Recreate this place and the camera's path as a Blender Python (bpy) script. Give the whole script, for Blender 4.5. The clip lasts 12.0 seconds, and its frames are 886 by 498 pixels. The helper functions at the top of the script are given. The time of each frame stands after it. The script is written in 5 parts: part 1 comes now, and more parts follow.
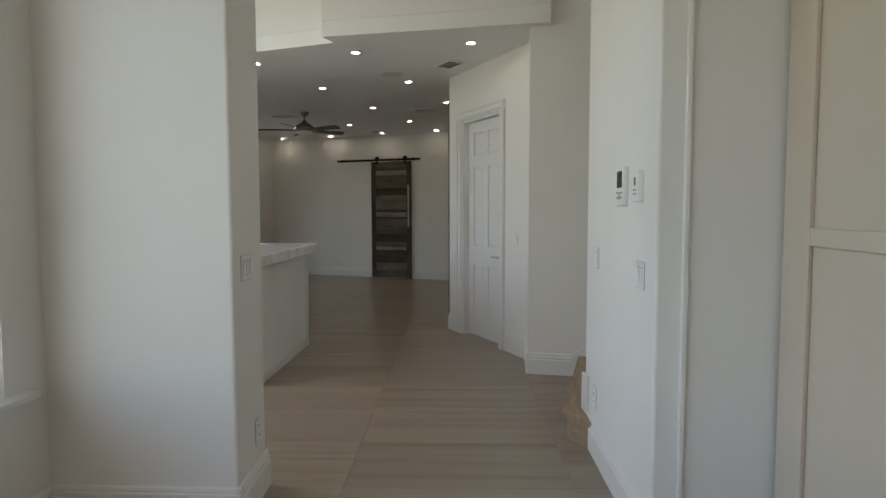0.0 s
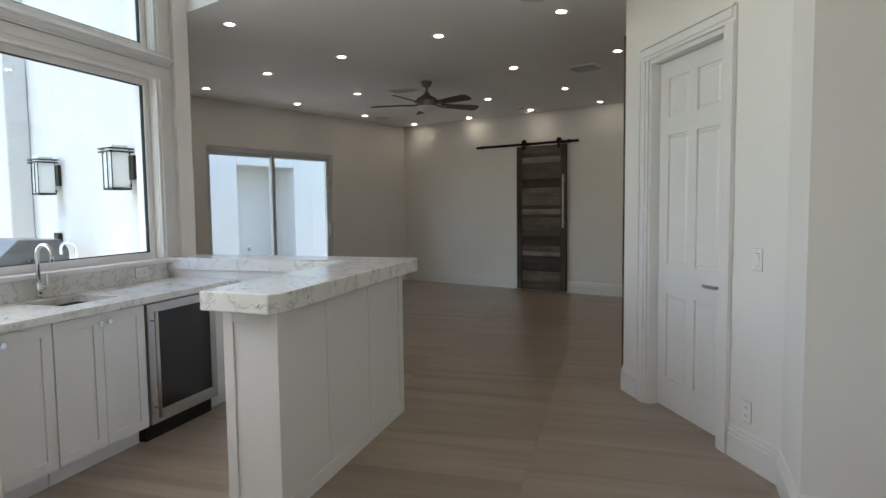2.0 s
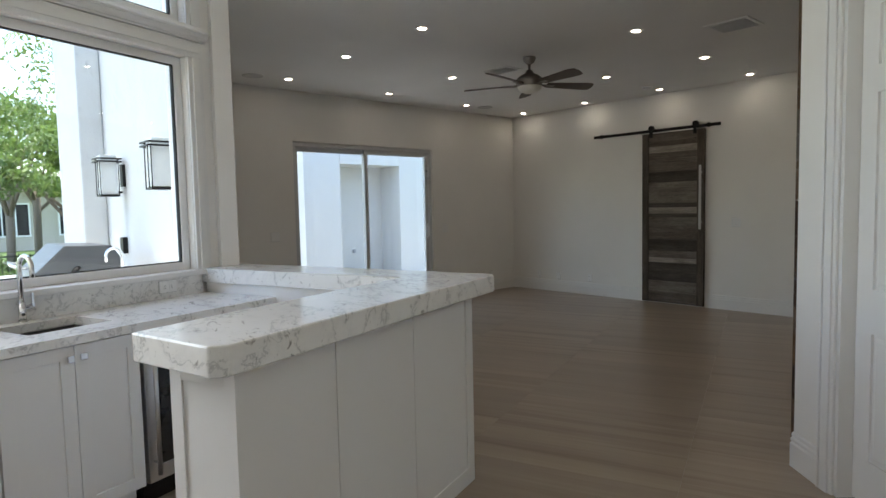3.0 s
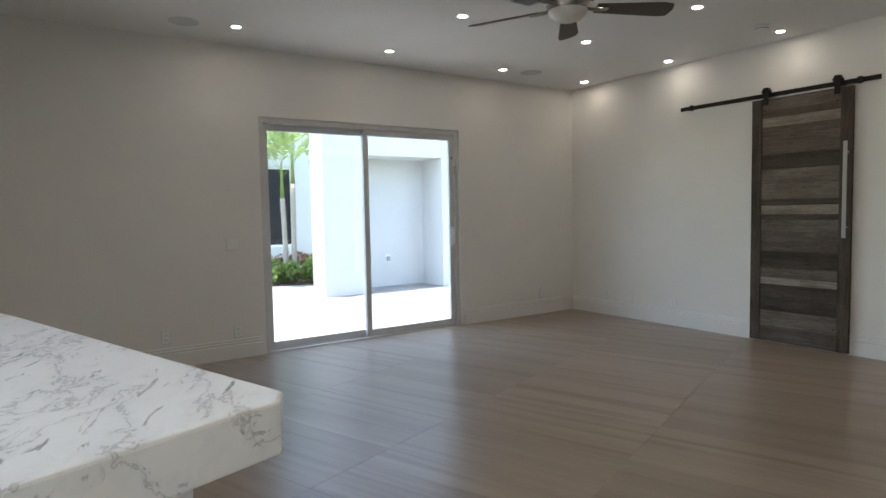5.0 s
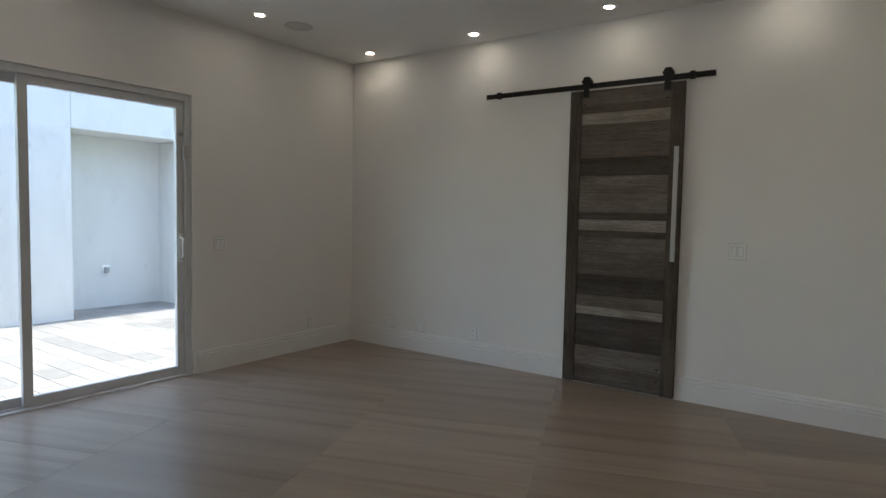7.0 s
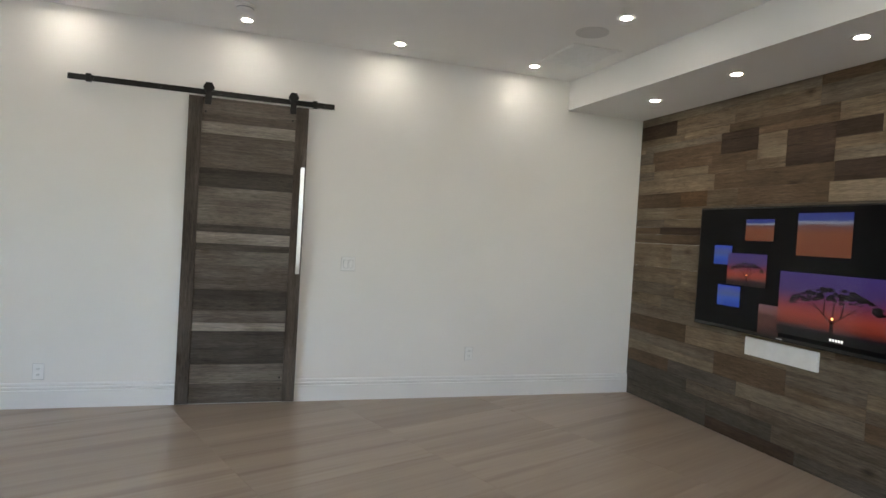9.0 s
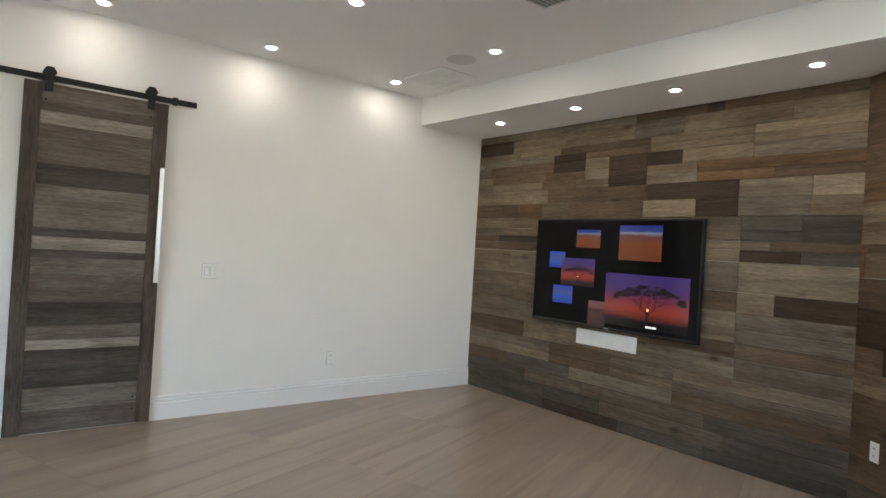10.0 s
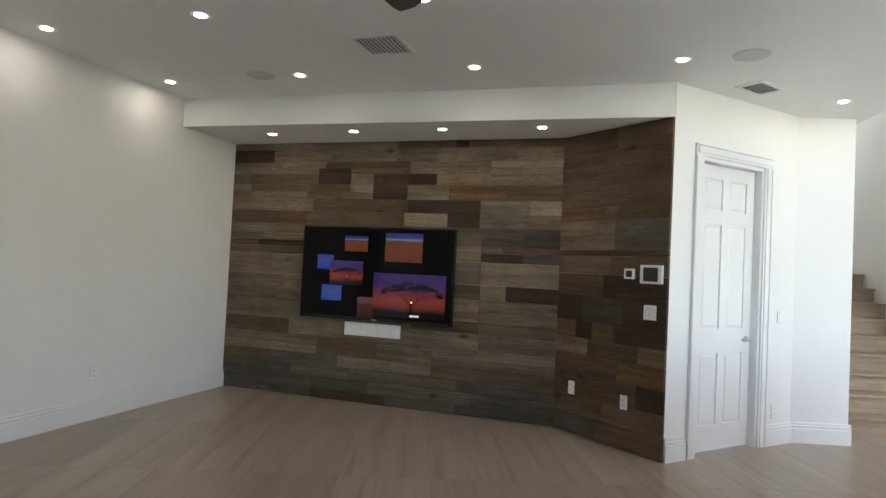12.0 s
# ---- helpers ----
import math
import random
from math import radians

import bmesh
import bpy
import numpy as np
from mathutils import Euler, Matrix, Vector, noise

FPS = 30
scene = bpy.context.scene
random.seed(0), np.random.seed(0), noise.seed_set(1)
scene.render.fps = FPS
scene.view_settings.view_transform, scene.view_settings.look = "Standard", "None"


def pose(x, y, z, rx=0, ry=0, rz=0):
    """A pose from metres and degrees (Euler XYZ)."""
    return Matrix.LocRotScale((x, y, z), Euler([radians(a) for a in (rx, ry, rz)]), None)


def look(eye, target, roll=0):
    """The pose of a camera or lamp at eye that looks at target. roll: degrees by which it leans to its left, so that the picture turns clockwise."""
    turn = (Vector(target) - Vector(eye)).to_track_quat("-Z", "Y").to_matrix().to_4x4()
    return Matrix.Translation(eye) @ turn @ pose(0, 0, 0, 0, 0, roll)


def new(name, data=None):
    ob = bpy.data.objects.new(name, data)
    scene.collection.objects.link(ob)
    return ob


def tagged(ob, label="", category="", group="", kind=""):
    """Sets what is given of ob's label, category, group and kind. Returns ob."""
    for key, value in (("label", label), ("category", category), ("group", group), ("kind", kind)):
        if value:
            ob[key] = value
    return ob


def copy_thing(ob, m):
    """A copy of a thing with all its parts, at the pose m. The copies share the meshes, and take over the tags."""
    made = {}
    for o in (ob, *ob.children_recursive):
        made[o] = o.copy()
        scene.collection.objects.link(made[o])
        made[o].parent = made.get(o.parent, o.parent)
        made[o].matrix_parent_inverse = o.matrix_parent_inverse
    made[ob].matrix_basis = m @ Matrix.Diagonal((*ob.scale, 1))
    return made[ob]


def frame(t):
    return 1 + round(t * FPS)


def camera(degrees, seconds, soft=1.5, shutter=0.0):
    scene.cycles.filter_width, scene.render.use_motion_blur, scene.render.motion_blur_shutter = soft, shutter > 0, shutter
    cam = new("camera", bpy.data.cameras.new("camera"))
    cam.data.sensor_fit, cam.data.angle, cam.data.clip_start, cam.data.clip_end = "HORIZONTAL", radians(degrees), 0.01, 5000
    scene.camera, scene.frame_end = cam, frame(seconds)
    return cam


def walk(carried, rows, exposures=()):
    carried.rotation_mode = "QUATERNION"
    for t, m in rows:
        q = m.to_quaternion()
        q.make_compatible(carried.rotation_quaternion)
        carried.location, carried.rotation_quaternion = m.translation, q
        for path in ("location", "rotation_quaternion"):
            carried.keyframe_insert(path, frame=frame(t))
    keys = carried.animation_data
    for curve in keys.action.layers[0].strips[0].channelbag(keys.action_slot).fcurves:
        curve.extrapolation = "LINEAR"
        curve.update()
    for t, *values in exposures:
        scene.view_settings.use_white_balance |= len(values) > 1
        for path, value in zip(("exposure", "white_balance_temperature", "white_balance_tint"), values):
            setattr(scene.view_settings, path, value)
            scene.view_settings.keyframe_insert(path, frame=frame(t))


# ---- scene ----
cam = camera(72.6, 12.0)
PATH = [
    (0, (4.103, 1.144, 1.435), (3.371, 3.001, 1.303), -0.1),
    (0.5, (3.87, 1.749, 1.432), (3.09, 3.586, 1.302), -0.1),
    (1, (3.621, 2.323, 1.433), (2.758, 4.122, 1.303), -0.1),
    (1.5, (3.391, 2.848, 1.43), (2.381, 4.569, 1.294), -0.6),
    (2, (3.146, 3.344, 1.438), (1.964, 4.95, 1.296), -0.7),
    (2.5, (2.898, 3.874, 1.438), (1.541, 5.336, 1.296), -1.0),
    (3, (2.644, 4.363, 1.43), (1.16, 5.697, 1.293), -1.2),
    (4.8, (1.546, 6.208, 1.389), (-0.112, 7.317, 1.259), -1.4),
    (5, (1.411, 6.373, 1.371), (-0.248, 7.484, 1.247), -1.1),
    (5.5, (0.986, 6.811, 1.451), (-0.643, 7.962, 1.303), -1.1),
    (6, (0.729, 7.234, 1.465), (-0.84, 8.465, 1.313), -0.7),
    (6.5, (0.418, 7.528, 1.401), (-0.998, 8.934, 1.275), 0.1),
    (7, (0.128, 7.66, 1.396), (-1.022, 9.292, 1.278), 1.1),
    (9, (-1.46, 7.343, 1.454), (-0.843, 9.245, 1.407), 3.4),
    (9.5, (-1.821, 7.399, 1.424), (-0.86, 9.153, 1.412), 3.6),
    (10.5, (-2.575, 7.565, 1.44), (-1.109, 8.926, 1.458), 3.5),
    (11, (-2.93, 7.713, 1.43), (-1.284, 8.849, 1.465), 3.4),
    (11.5, (-3.248, 7.888, 1.417), (-1.457, 8.776, 1.469), 3.1),
    (12, (-3.485, 8.118, 1.417), (-1.583, 8.733, 1.481), 2.8),
]
# ---------- light ----------
EXPOSURES = [(0, 1.92, 7100, 10), (1.0, 2.08, 7050, 10), (2.0, 2.28, 6900, 10), (3.0, 2.30, 6850, 10), (5.0, 2.95, 6650, 10), (5.8, 2.98, 6650, 10), (7.0, 2.46, 6650, 10),
             (9.0, 3.57, 6500, 10), (10.5, 3.85, 6500, 10), (12.0, 3.32, 6500, 10)]
walk(cam, [(t, look(eye, target, roll)) for t, eye, target, roll in PATH], EXPOSURES)

world = bpy.data.worlds.new("sky")
scene.world = world
world.use_nodes = True
wn = world.node_tree.nodes
sky = wn.new("ShaderNodeTexSky")
sky.sky_type, sky.sun_disc = "NISHITA", False
SUN = Vector((-0.045, -0.09, 0.98)).normalized()
sky.sun_elevation = math.asin(SUN.z)
sky.sun_rotation = math.atan2(SUN.x, SUN.y)
wn["Background"].inputs["Strength"].default_value = 0.15
world.node_tree.links.new(sky.outputs["Color"], wn["Background"].inputs["Color"])

sun = new("sun", bpy.data.lights.new("sun", "SUN"))
sun.data.energy, sun.data.angle, sun.data.color = 1.7, radians(0.5), (1.0, 0.95, 0.87)
sun.matrix_world = look(SUN * 30, (0, 0, 0))

ANGLE = radians(19.3)   # the hall and kitchen stand askew to the family room
CU, SU = math.cos(ANGLE), math.sin(ANGLE)


def K(u, v, z=0.0):
    """Hall and kitchen coordinates to the world."""
    return Vector((u * CU - v * SU, u * SU + v * CU, z))


KM = Matrix.Rotation(ANGLE, 4, "Z")


def area_lamp(name, width, height, power, m, colour=(0.86, 0.94, 1.0)):
    lamp = new(name, bpy.data.lights.new(name, "AREA"))
    lamp.data.shape, lamp.data.size, lamp.data.size_y = "RECTANGLE", width, height
    lamp.data.energy, lamp.data.color = power, colour
    lamp.matrix_world = m
    return lamp


# added fill lamp behind the walker; no foyer window stands there
area_lamp("foyer_fill", 3.0, 3.0, 3.6, look(K(4.1, -4.75, 2.0), K(4.6, 3.0, 1.2)), (1.0, 0.95, 0.88))
# daylight of the hall's bay window
area_lamp("bay_daylight", 3.7, 2.3, 3.5, look(K(2.30, 0.0, 1.8), K(6.0, 0.3, 1.5)), (1.0, 0.90, 0.80))
# added fill lamp set in the opening of the unseen side window
area_lamp("kitchen_fill", 1.0, 2.3, 7.5, look(K(0.58, 3.55, 2.3), K(4.0, 4.6, 1.4)), (1.0, 0.96, 0.88))
# added fill lamp high over the stair; no stairwell window is built
area_lamp("stair_fill", 1.4, 1.4, 6, look((7.0, 5.6, 4.2), (5.2, 5.6, 0.5)))

# ---------- materials ----------


def nodes(name):
    mat = bpy.data.materials.new(name)
    mat.use_nodes = True
    tree = mat.node_tree
    return mat, tree, tree.nodes["Principled BSDF"]


def link(tree, a, b):
    tree.links.new(a, b)


def coords(tree, scale=(1, 1, 1), kind="Object", turn=0.0):
    tc = tree.nodes.new("ShaderNodeTexCoord")
    mp = tree.nodes.new("ShaderNodeMapping")
    mp.inputs["Scale"].default_value = scale
    mp.inputs["Rotation"].default_value = (0, 0, turn)
    link(tree, tc.outputs[kind], mp.inputs["Vector"])
    return mp.outputs["Vector"]


def noise_tex(tree, vec, scale, detail=4.0, rough=0.55, dist=0.0):
    n = tree.nodes.new("ShaderNodeTexNoise")
    n.inputs["Scale"].default_value, n.inputs["Detail"].default_value = scale, detail
    n.inputs["Roughness"].default_value, n.inputs["Distortion"].default_value = rough, dist
    link(tree, vec, n.inputs["Vector"])
    return n.outputs["Fac"]


def ramp(tree, fac, stops):
    r = tree.nodes.new("ShaderNodeValToRGB")
    els = r.color_ramp.elements
    els.remove(els[1])
    els[0].position, els[0].color = stops[0][0], (*stops[0][1], 1)
    for p, c in stops[1:]:
        els.new(p).color = (*c, 1)
    link(tree, fac, r.inputs["Fac"])
    return r.outputs["Color"]


def mix(tree, fac, a, b, mode="MIX"):
    m = tree.nodes.new("ShaderNodeMix")
    m.data_type, m.blend_type = "RGBA", mode
    for sock, val in ((m.inputs[0], fac), (m.inputs[6], a), (m.inputs[7], b)):
        if isinstance(val, (int, float)):
            sock.default_value = val
        elif isinstance(val, tuple):
            sock.default_value = (*val, 1)
        else:
            link(tree, val, sock)
    return m.outputs[2]


def bump(tree, bsdf, height, strength, distance=0.01):
    b = tree.nodes.new("ShaderNodeBump")
    b.inputs["Strength"].default_value, b.inputs["Distance"].default_value = strength, distance
    link(tree, height, b.inputs["Height"])
    link(tree, b.outputs["Normal"], bsdf.inputs["Normal"])


def paint(name, colour, rough=0.55, grain=0.02, scale=220, relief=0.12):
    mat, tree, b = nodes(name)
    v = coords(tree)
    big = noise_tex(tree, v, 1.3, 3)
    dark = tuple(c * (1 - grain * 2) for c in colour)
    link(tree, ramp(tree, big, [(0.3, dark), (0.7, colour)]), b.inputs["Base Color"])
    b.inputs["Roughness"].default_value = rough
    bump(tree, b, noise_tex(tree, v, scale, 2), relief, 0.002)
    return mat


def metal(name, colour, rough=0.3):
    mat, tree, b = nodes(name)
    b.inputs["Metallic"].default_value = 1.0
    v = coords(tree)
    n = noise_tex(tree, v, 30, 4)
    link(tree, ramp(tree, n, [(0.3, tuple(c * 0.96 for c in colour)), (0.7, colour)]), b.inputs["Base Color"])
    b.inputs["Roughness"].default_value = rough
    return mat


def plain(name, colour, rough=0.5, metallic=0.0):
    mat, tree, b = nodes(name)
    v = coords(tree)
    n = noise_tex(tree, v, 14, 4)
    link(tree, ramp(tree, n, [(0.3, tuple(c * 0.92 for c in colour)), (0.7, colour)]), b.inputs["Base Color"])
    b.inputs["Roughness"].default_value, b.inputs["Metallic"].default_value = rough, metallic
    return mat


def glow(name, colour, strength):
    mat, tree, b = nodes(name)
    b.inputs["Base Color"].default_value = (*colour, 1)
    b.inputs["Emission Color"].default_value = (*colour, 1)
    b.inputs["Emission Strength"].default_value = strength
    return mat


def glass_mat(name, tint=(0.97, 0.99, 0.985)):
    mat, tree, b = nodes(name)
    out = tree.nodes["Material Output"]
    clear = tree.nodes.new("ShaderNodeBsdfTransparent")
    clear.inputs["Color"].default_value = (*tint, 1)
    gloss = tree.nodes.new("ShaderNodeBsdfGlossy")
    gloss.inputs["Roughness"].default_value = 0.02
    lw = tree.nodes.new("ShaderNodeLayerWeight")
    lw.inputs["Blend"].default_value = 0.5
    pw = tree.nodes.new("ShaderNodeMath")
    pw.operation, pw.inputs[1].default_value = "POWER", 4.5
    link(tree, lw.outputs["Facing"], pw.inputs[0])
    fres = tree.nodes.new("ShaderNodeMath")
    fres.operation, fres.inputs[1].default_value, fres.inputs[2].default_value = "MULTIPLY_ADD", 0.75, 0.035
    link(tree, pw.outputs[0], fres.inputs[0])
    mx = tree.nodes.new("ShaderNodeMixShader")
    link(tree, fres.outputs[0], mx.inputs[0])
    link(tree, clear.outputs[0], mx.inputs[1])
    link(tree, gloss.outputs[0], mx.inputs[2])
    link(tree, mx.outputs[0], out.inputs["Surface"])
    return mat


def reclaimed(name, axis, palette, sat=1.0):
    """Weathered boards: grain runs along the given axis; each board takes its tone from Object Info's Random."""
    mat, tree, b = nodes(name)
    info = tree.nodes.new("ShaderNodeObjectInfo")
    tc = tree.nodes.new("ShaderNodeTexCoord")
    add = tree.nodes.new("ShaderNodeVectorMath")
    add.operation = "MULTIPLY_ADD"
    link(tree, info.outputs["Random"], add.inputs[0])
    add.inputs[1].default_value = (37.0, 53.0, 71.0)
    link(tree, tc.outputs["Object"], add.inputs[2])
    s = [9.0, 9.0, 9.0]
    s[axis] = 0.55
    mp = tree.nodes.new("ShaderNodeMapping")
    mp.inputs["Scale"].default_value = s
    link(tree, add.outputs[0], mp.inputs["Vector"])
    v = mp.outputs["Vector"]
    grain = noise_tex(tree, v, 7.0, 8, 0.7, 0.6)
    fine = noise_tex(tree, v, 30.0, 3, 0.6)
    mid = noise_tex(tree, v, 1.5, 5, 0.6, 0.4)
    blot = noise_tex(tree, add.outputs[0], 2.6, 4, 0.6)
    base = ramp(tree, info.outputs["Random"], palette)
    g = ramp(tree, grain, [(0.25, (0.50, 0.48, 0.46)), (0.42, (0.88, 0.87, 0.86)), (0.58, (1.06, 1.05, 1.04)), (0.74, (1.55, 1.52, 1.47))])
    col = mix(tree, 1.0, base, g, "MULTIPLY")
    f = ramp(tree, fine, [(0.3, (0.6, 0.6, 0.6)), (0.6, (1.12, 1.12, 1.12))])
    col = mix(tree, 0.95, col, f, "MULTIPLY")
    col = mix(tree, 0.85, col, ramp(tree, mid, [(0.3, (0.62, 0.60, 0.58)), (0.5, (1.0, 1.0, 1.0)), (0.7, (1.3, 1.3, 1.3))]), "MULTIPLY")
    t = ramp(tree, blot, [(0.3, (0.72, 0.66, 0.60)), (0.65, (1.12, 1.10, 1.08))])
    col = mix(tree, 0.8, col, t, "MULTIPLY")
    # knots
    vo = tree.nodes.new("ShaderNodeTexVoronoi")
    vo.inputs["Scale"].default_value = 1.0
    mk = tree.nodes.new("ShaderNodeMapping")
    ks = [4.2, 4.2, 4.2]
    ks[axis] = 2.0
    mk.inputs["Scale"].default_value = ks
    link(tree, add.outputs[0], mk.inputs["Vector"])
    link(tree, mk.outputs["Vector"], vo.inputs["Vector"])
    kn = ramp(tree, vo.outputs["Distance"], [(0.03, (0.25, 0.2, 0.17)), (0.10, (0.75, 0.72, 0.7)), (0.16, (1, 1, 1))])
    col = mix(tree, 0.85, col, kn, "MULTIPLY")
    link(tree, col, b.inputs["Base Color"])
    b.inputs["Roughness"].default_value = 0.8
    b.inputs["Specular IOR Level"].default_value = 0.25
    bump(tree, b, grain, 0.7, 0.008)
    return mat


def marble(name):
    mat, tree, b = nodes(name)
    v = coords(tree, turn=0.7)
    warp = noise_tex(tree, v, 2.2, 5, 0.6)
    mp = tree.nodes.new("ShaderNodeVectorMath")
    mp.operation = "MULTIPLY_ADD"
    comb = tree.nodes.new("ShaderNodeCombineXYZ")
    for i in range(3):
        link(tree, warp, comb.inputs[i])
    link(tree, comb.outputs[0], mp.inputs[0])
    mp.inputs[1].default_value = (0.55, 0.35, 0.45)
    link(tree, v, mp.inputs[2])
    st = tree.nodes.new("ShaderNodeMapping")
    st.inputs["Scale"].default_value = (1.0, 2.6, 2.0)
    link(tree, mp.outputs[0], st.inputs["Vector"])
    n1 = noise_tex(tree, st.outputs["Vector"], 1.7, 7, 0.62)
    n2 = noise_tex(tree, st.outputs["Vector"], 7.5, 6, 0.65)
    cloud = noise_tex(tree, v, 1.6, 5)
    vein = ramp(tree, n1, [(0.43, (1, 1, 1)), (0.486, (0.93, 0.93, 0.935)), (0.497, (0.60, 0.605, 0.61)), (0.508, (0.93, 0.93, 0.935)), (0.56, (1, 1, 1))])
    da = tree.nodes.new("ShaderNodeMapping")
    da.inputs["Scale"].default_value = (3.0, 10.0, 10.0)
    link(tree, v, da.inputs["Vector"])
    dash = noise_tex(tree, da.outputs["Vector"], 2.6, 3, 0.6, 1.2)
    vein2 = ramp(tree, dash, [(0.615, (1, 1, 1)), (0.675, (0.62, 0.61, 0.60)), (0.73, (0.34, 0.335, 0.33))])
    mask = ramp(tree, cloud, [(0.34, (0.15, 0.15, 0.15)), (0.55, (1, 1, 1))])
    base = ramp(tree, cloud, [(0.3, (0.78, 0.775, 0.755)), (0.7, (0.85, 0.845, 0.825))])
    col = mix(tree, 1.0, base, vein, "MULTIPLY")
    col = mix(tree, mask, col, mix(tree, 1.0, col, vein2, "MULTIPLY"))
    link(tree, col, b.inputs["Base Color"])
    b.inputs["Roughness"].default_value = 0.16
    return mat


def floor_tile(name):
    mat, tree, b = nodes(name)
    info = tree.nodes.new("ShaderNodeObjectInfo")
    tc = tree.nodes.new("ShaderNodeTexCoord")
    add = tree.nodes.new("ShaderNodeVectorMath")
    add.operation = "MULTIPLY_ADD"
    link(tree, info.outputs["Random"], add.inputs[0])
    add.inputs[1].default_value = (0.0, 61.0, 17.0)
    link(tree, tc.outputs["Object"], add.inputs[2])
    mp = tree.nodes.new("ShaderNodeMapping")
    mp.inputs["Scale"].default_value = (0.22, 5.2, 1.0)
    link(tree, add.outputs[0], mp.inputs["Vector"])
    v = mp.outputs["Vector"]
    band = noise_tex(tree, v, 1.0, 4, 0.55, 0.1)
    fine = noise_tex(tree, v, 8.0, 4, 0.6, 0.05)
    col = ramp(tree, band, [(0.25, (0.262, 0.205, 0.156)), (0.45, (0.325, 0.262, 0.205)), (0.62, (0.352, 0.288, 0.228)), (0.8, (0.395, 0.330, 0.266))])
    f = ramp(tree, fine, [(0.3, (0.93, 0.925, 0.92)), (0.65, (1.03, 1.03, 1.03))])
    col = mix(tree, 0.9, col, f, "MULTIPLY")
    # darker veins along the grain, stronger on some tiles
    dark = noise_tex(tree, v, 2.1, 3, 0.5, 0.1)
    vein = ramp(tree, dark, [(0.52, (1, 1, 1)), (0.66, (0.78, 0.755, 0.73)), (0.74, (0.86, 0.845, 0.83))])
    often = ramp(tree, info.outputs["Random"], [(0.2, (0.25, 0.25, 0.25)), (0.7, (1, 1, 1))])
    col = mix(tree, often, col, mix(tree, 1.0, col, vein, "MULTIPLY"))
    # fine pale scuffs and cloudy wear
    wear = noise_tex(tree, tc.outputs["Object"], 2.2, 5, 0.6)
    col = mix(tree, 1.0, col, ramp(tree, wear, [(0.3, (0.95, 0.95, 0.95)), (0.7, (1.04, 1.04, 1.04))]), "MULTIPLY")
    tone = ramp(tree, info.outputs["Random"], [(0.0, (0.88, 0.87, 0.86)), (1.0, (1.08, 1.075, 1.07))])
    col = mix(tree, 1.0, col, tone, "MULTIPLY")
    rr = ramp(tree, wear, [(0.3, (0.29, 0.29, 0.29)), (0.7, (0.34, 0.34, 0.34))])
    link(tree, rr, b.inputs["Roughness"])
    link(tree, col, b.inputs["Base Color"])
    return mat


def oak(name):
    mat, tree, b = nodes(name)
    v = coords(tree, (1.0, 0.12, 1.0))
    n = noise_tex(tree, v, 26, 6, 0.6, 0.4)
    link(tree, ramp(tree, n, [(0.3, (0.27, 0.19, 0.12)), (0.7, (0.42, 0.31, 0.205))]), b.inputs["Base Color"])
    b.inputs["Roughness"].default_value = 0.42
    bump(tree, b, n, 0.1, 0.002)
    return mat


def leaf_mat(name, dark, light):
    mat, tree, b = nodes(name)
    geo = tree.nodes.new("ShaderNodeNewGeometry")
    link(tree, ramp(tree, geo.outputs["Random Per Island"], [(0.0, dark), (1.0, light)]), b.inputs["Base Color"])
    b.inputs["Roughness"].default_value = 0.5
    out = tree.nodes["Material Output"]
    tr = tree.nodes.new("ShaderNodeBsdfTranslucent")
    tr.inputs["Color"].default_value = (*light, 1)
    mx = tree.nodes.new("ShaderNodeMixShader")
    mx.inputs[0].default_value = 0.42
    link(tree, b.outputs[0], mx.inputs[1])
    link(tree, tr.outputs[0], mx.inputs[2])
    link(tree, mx.outputs[0], out.inputs["Surface"])
    return mat


WALL = paint("wall_paint", (0.83, 0.815, 0.785), 0.6)
CEIL = paint("ceiling_paint", (0.86, 0.855, 0.84), 0.7)
TRIM = paint("trim_enamel", (0.80, 0.795, 0.78), 0.32, 0.01, 60, 0.03)
CAB = paint("cabinet_lacquer", (0.80, 0.795, 0.785), 0.3, 0.01, 60, 0.03)
BEIGE = paint("beige_panel_paint", (0.62, 0.53, 0.44), 0.4, 0.02, 80, 0.05)


def stucco(name, colour):
    """Trowelled render: broad undulation with scattered pits."""
    mat, tree, b = nodes(name)
    v = coords(tree, (1.0, 1.0, 0.55))
    broad = noise_tex(tree, v, 5.0, 5, 0.6, 0.4)
    pits = ramp(tree, noise_tex(tree, v, 26.0, 4, 0.6, 0.8), [(0.30, (0, 0, 0)), (0.42, (1, 1, 1))])
    height = mix(tree, 0.5, broad, pits)
    tone = ramp(tree, broad, [(0.3, tuple(c * 0.93 for c in colour)), (0.7, colour)])
    link(tree, mix(tree, 0.25, tone, pits, "MULTIPLY"), b.inputs["Base Color"])
    b.inputs["Roughness"].default_value = 0.9
    bump(tree, b, height, 0.55, 0.012)
    return mat


STUCCO = stucco("white_stucco", (0.64, 0.64, 0.62))
PLASTIC = plain("white_plastic", (0.86, 0.86, 0.85), 0.32)
GREYPLASTIC = plain("grey_plastic", (0.33, 0.34, 0.35), 0.4)
SCREEN_DARK = plain("dark_display", (0.03, 0.035, 0.04), 0.2)
BLACK = plain("black_iron", (0.018, 0.017, 0.016), 0.45, 0.6)
SLOT = plain("dark_slot", (0.03, 0.03, 0.03), 0.8)
CHROME = metal("chrome", (0.78, 0.79, 0.80), 0.08)
STEEL = metal("brushed_steel", (0.55, 0.55, 0.54), 0.28)
NICKEL = metal("dark_nickel", (0.30, 0.28, 0.26), 0.3)
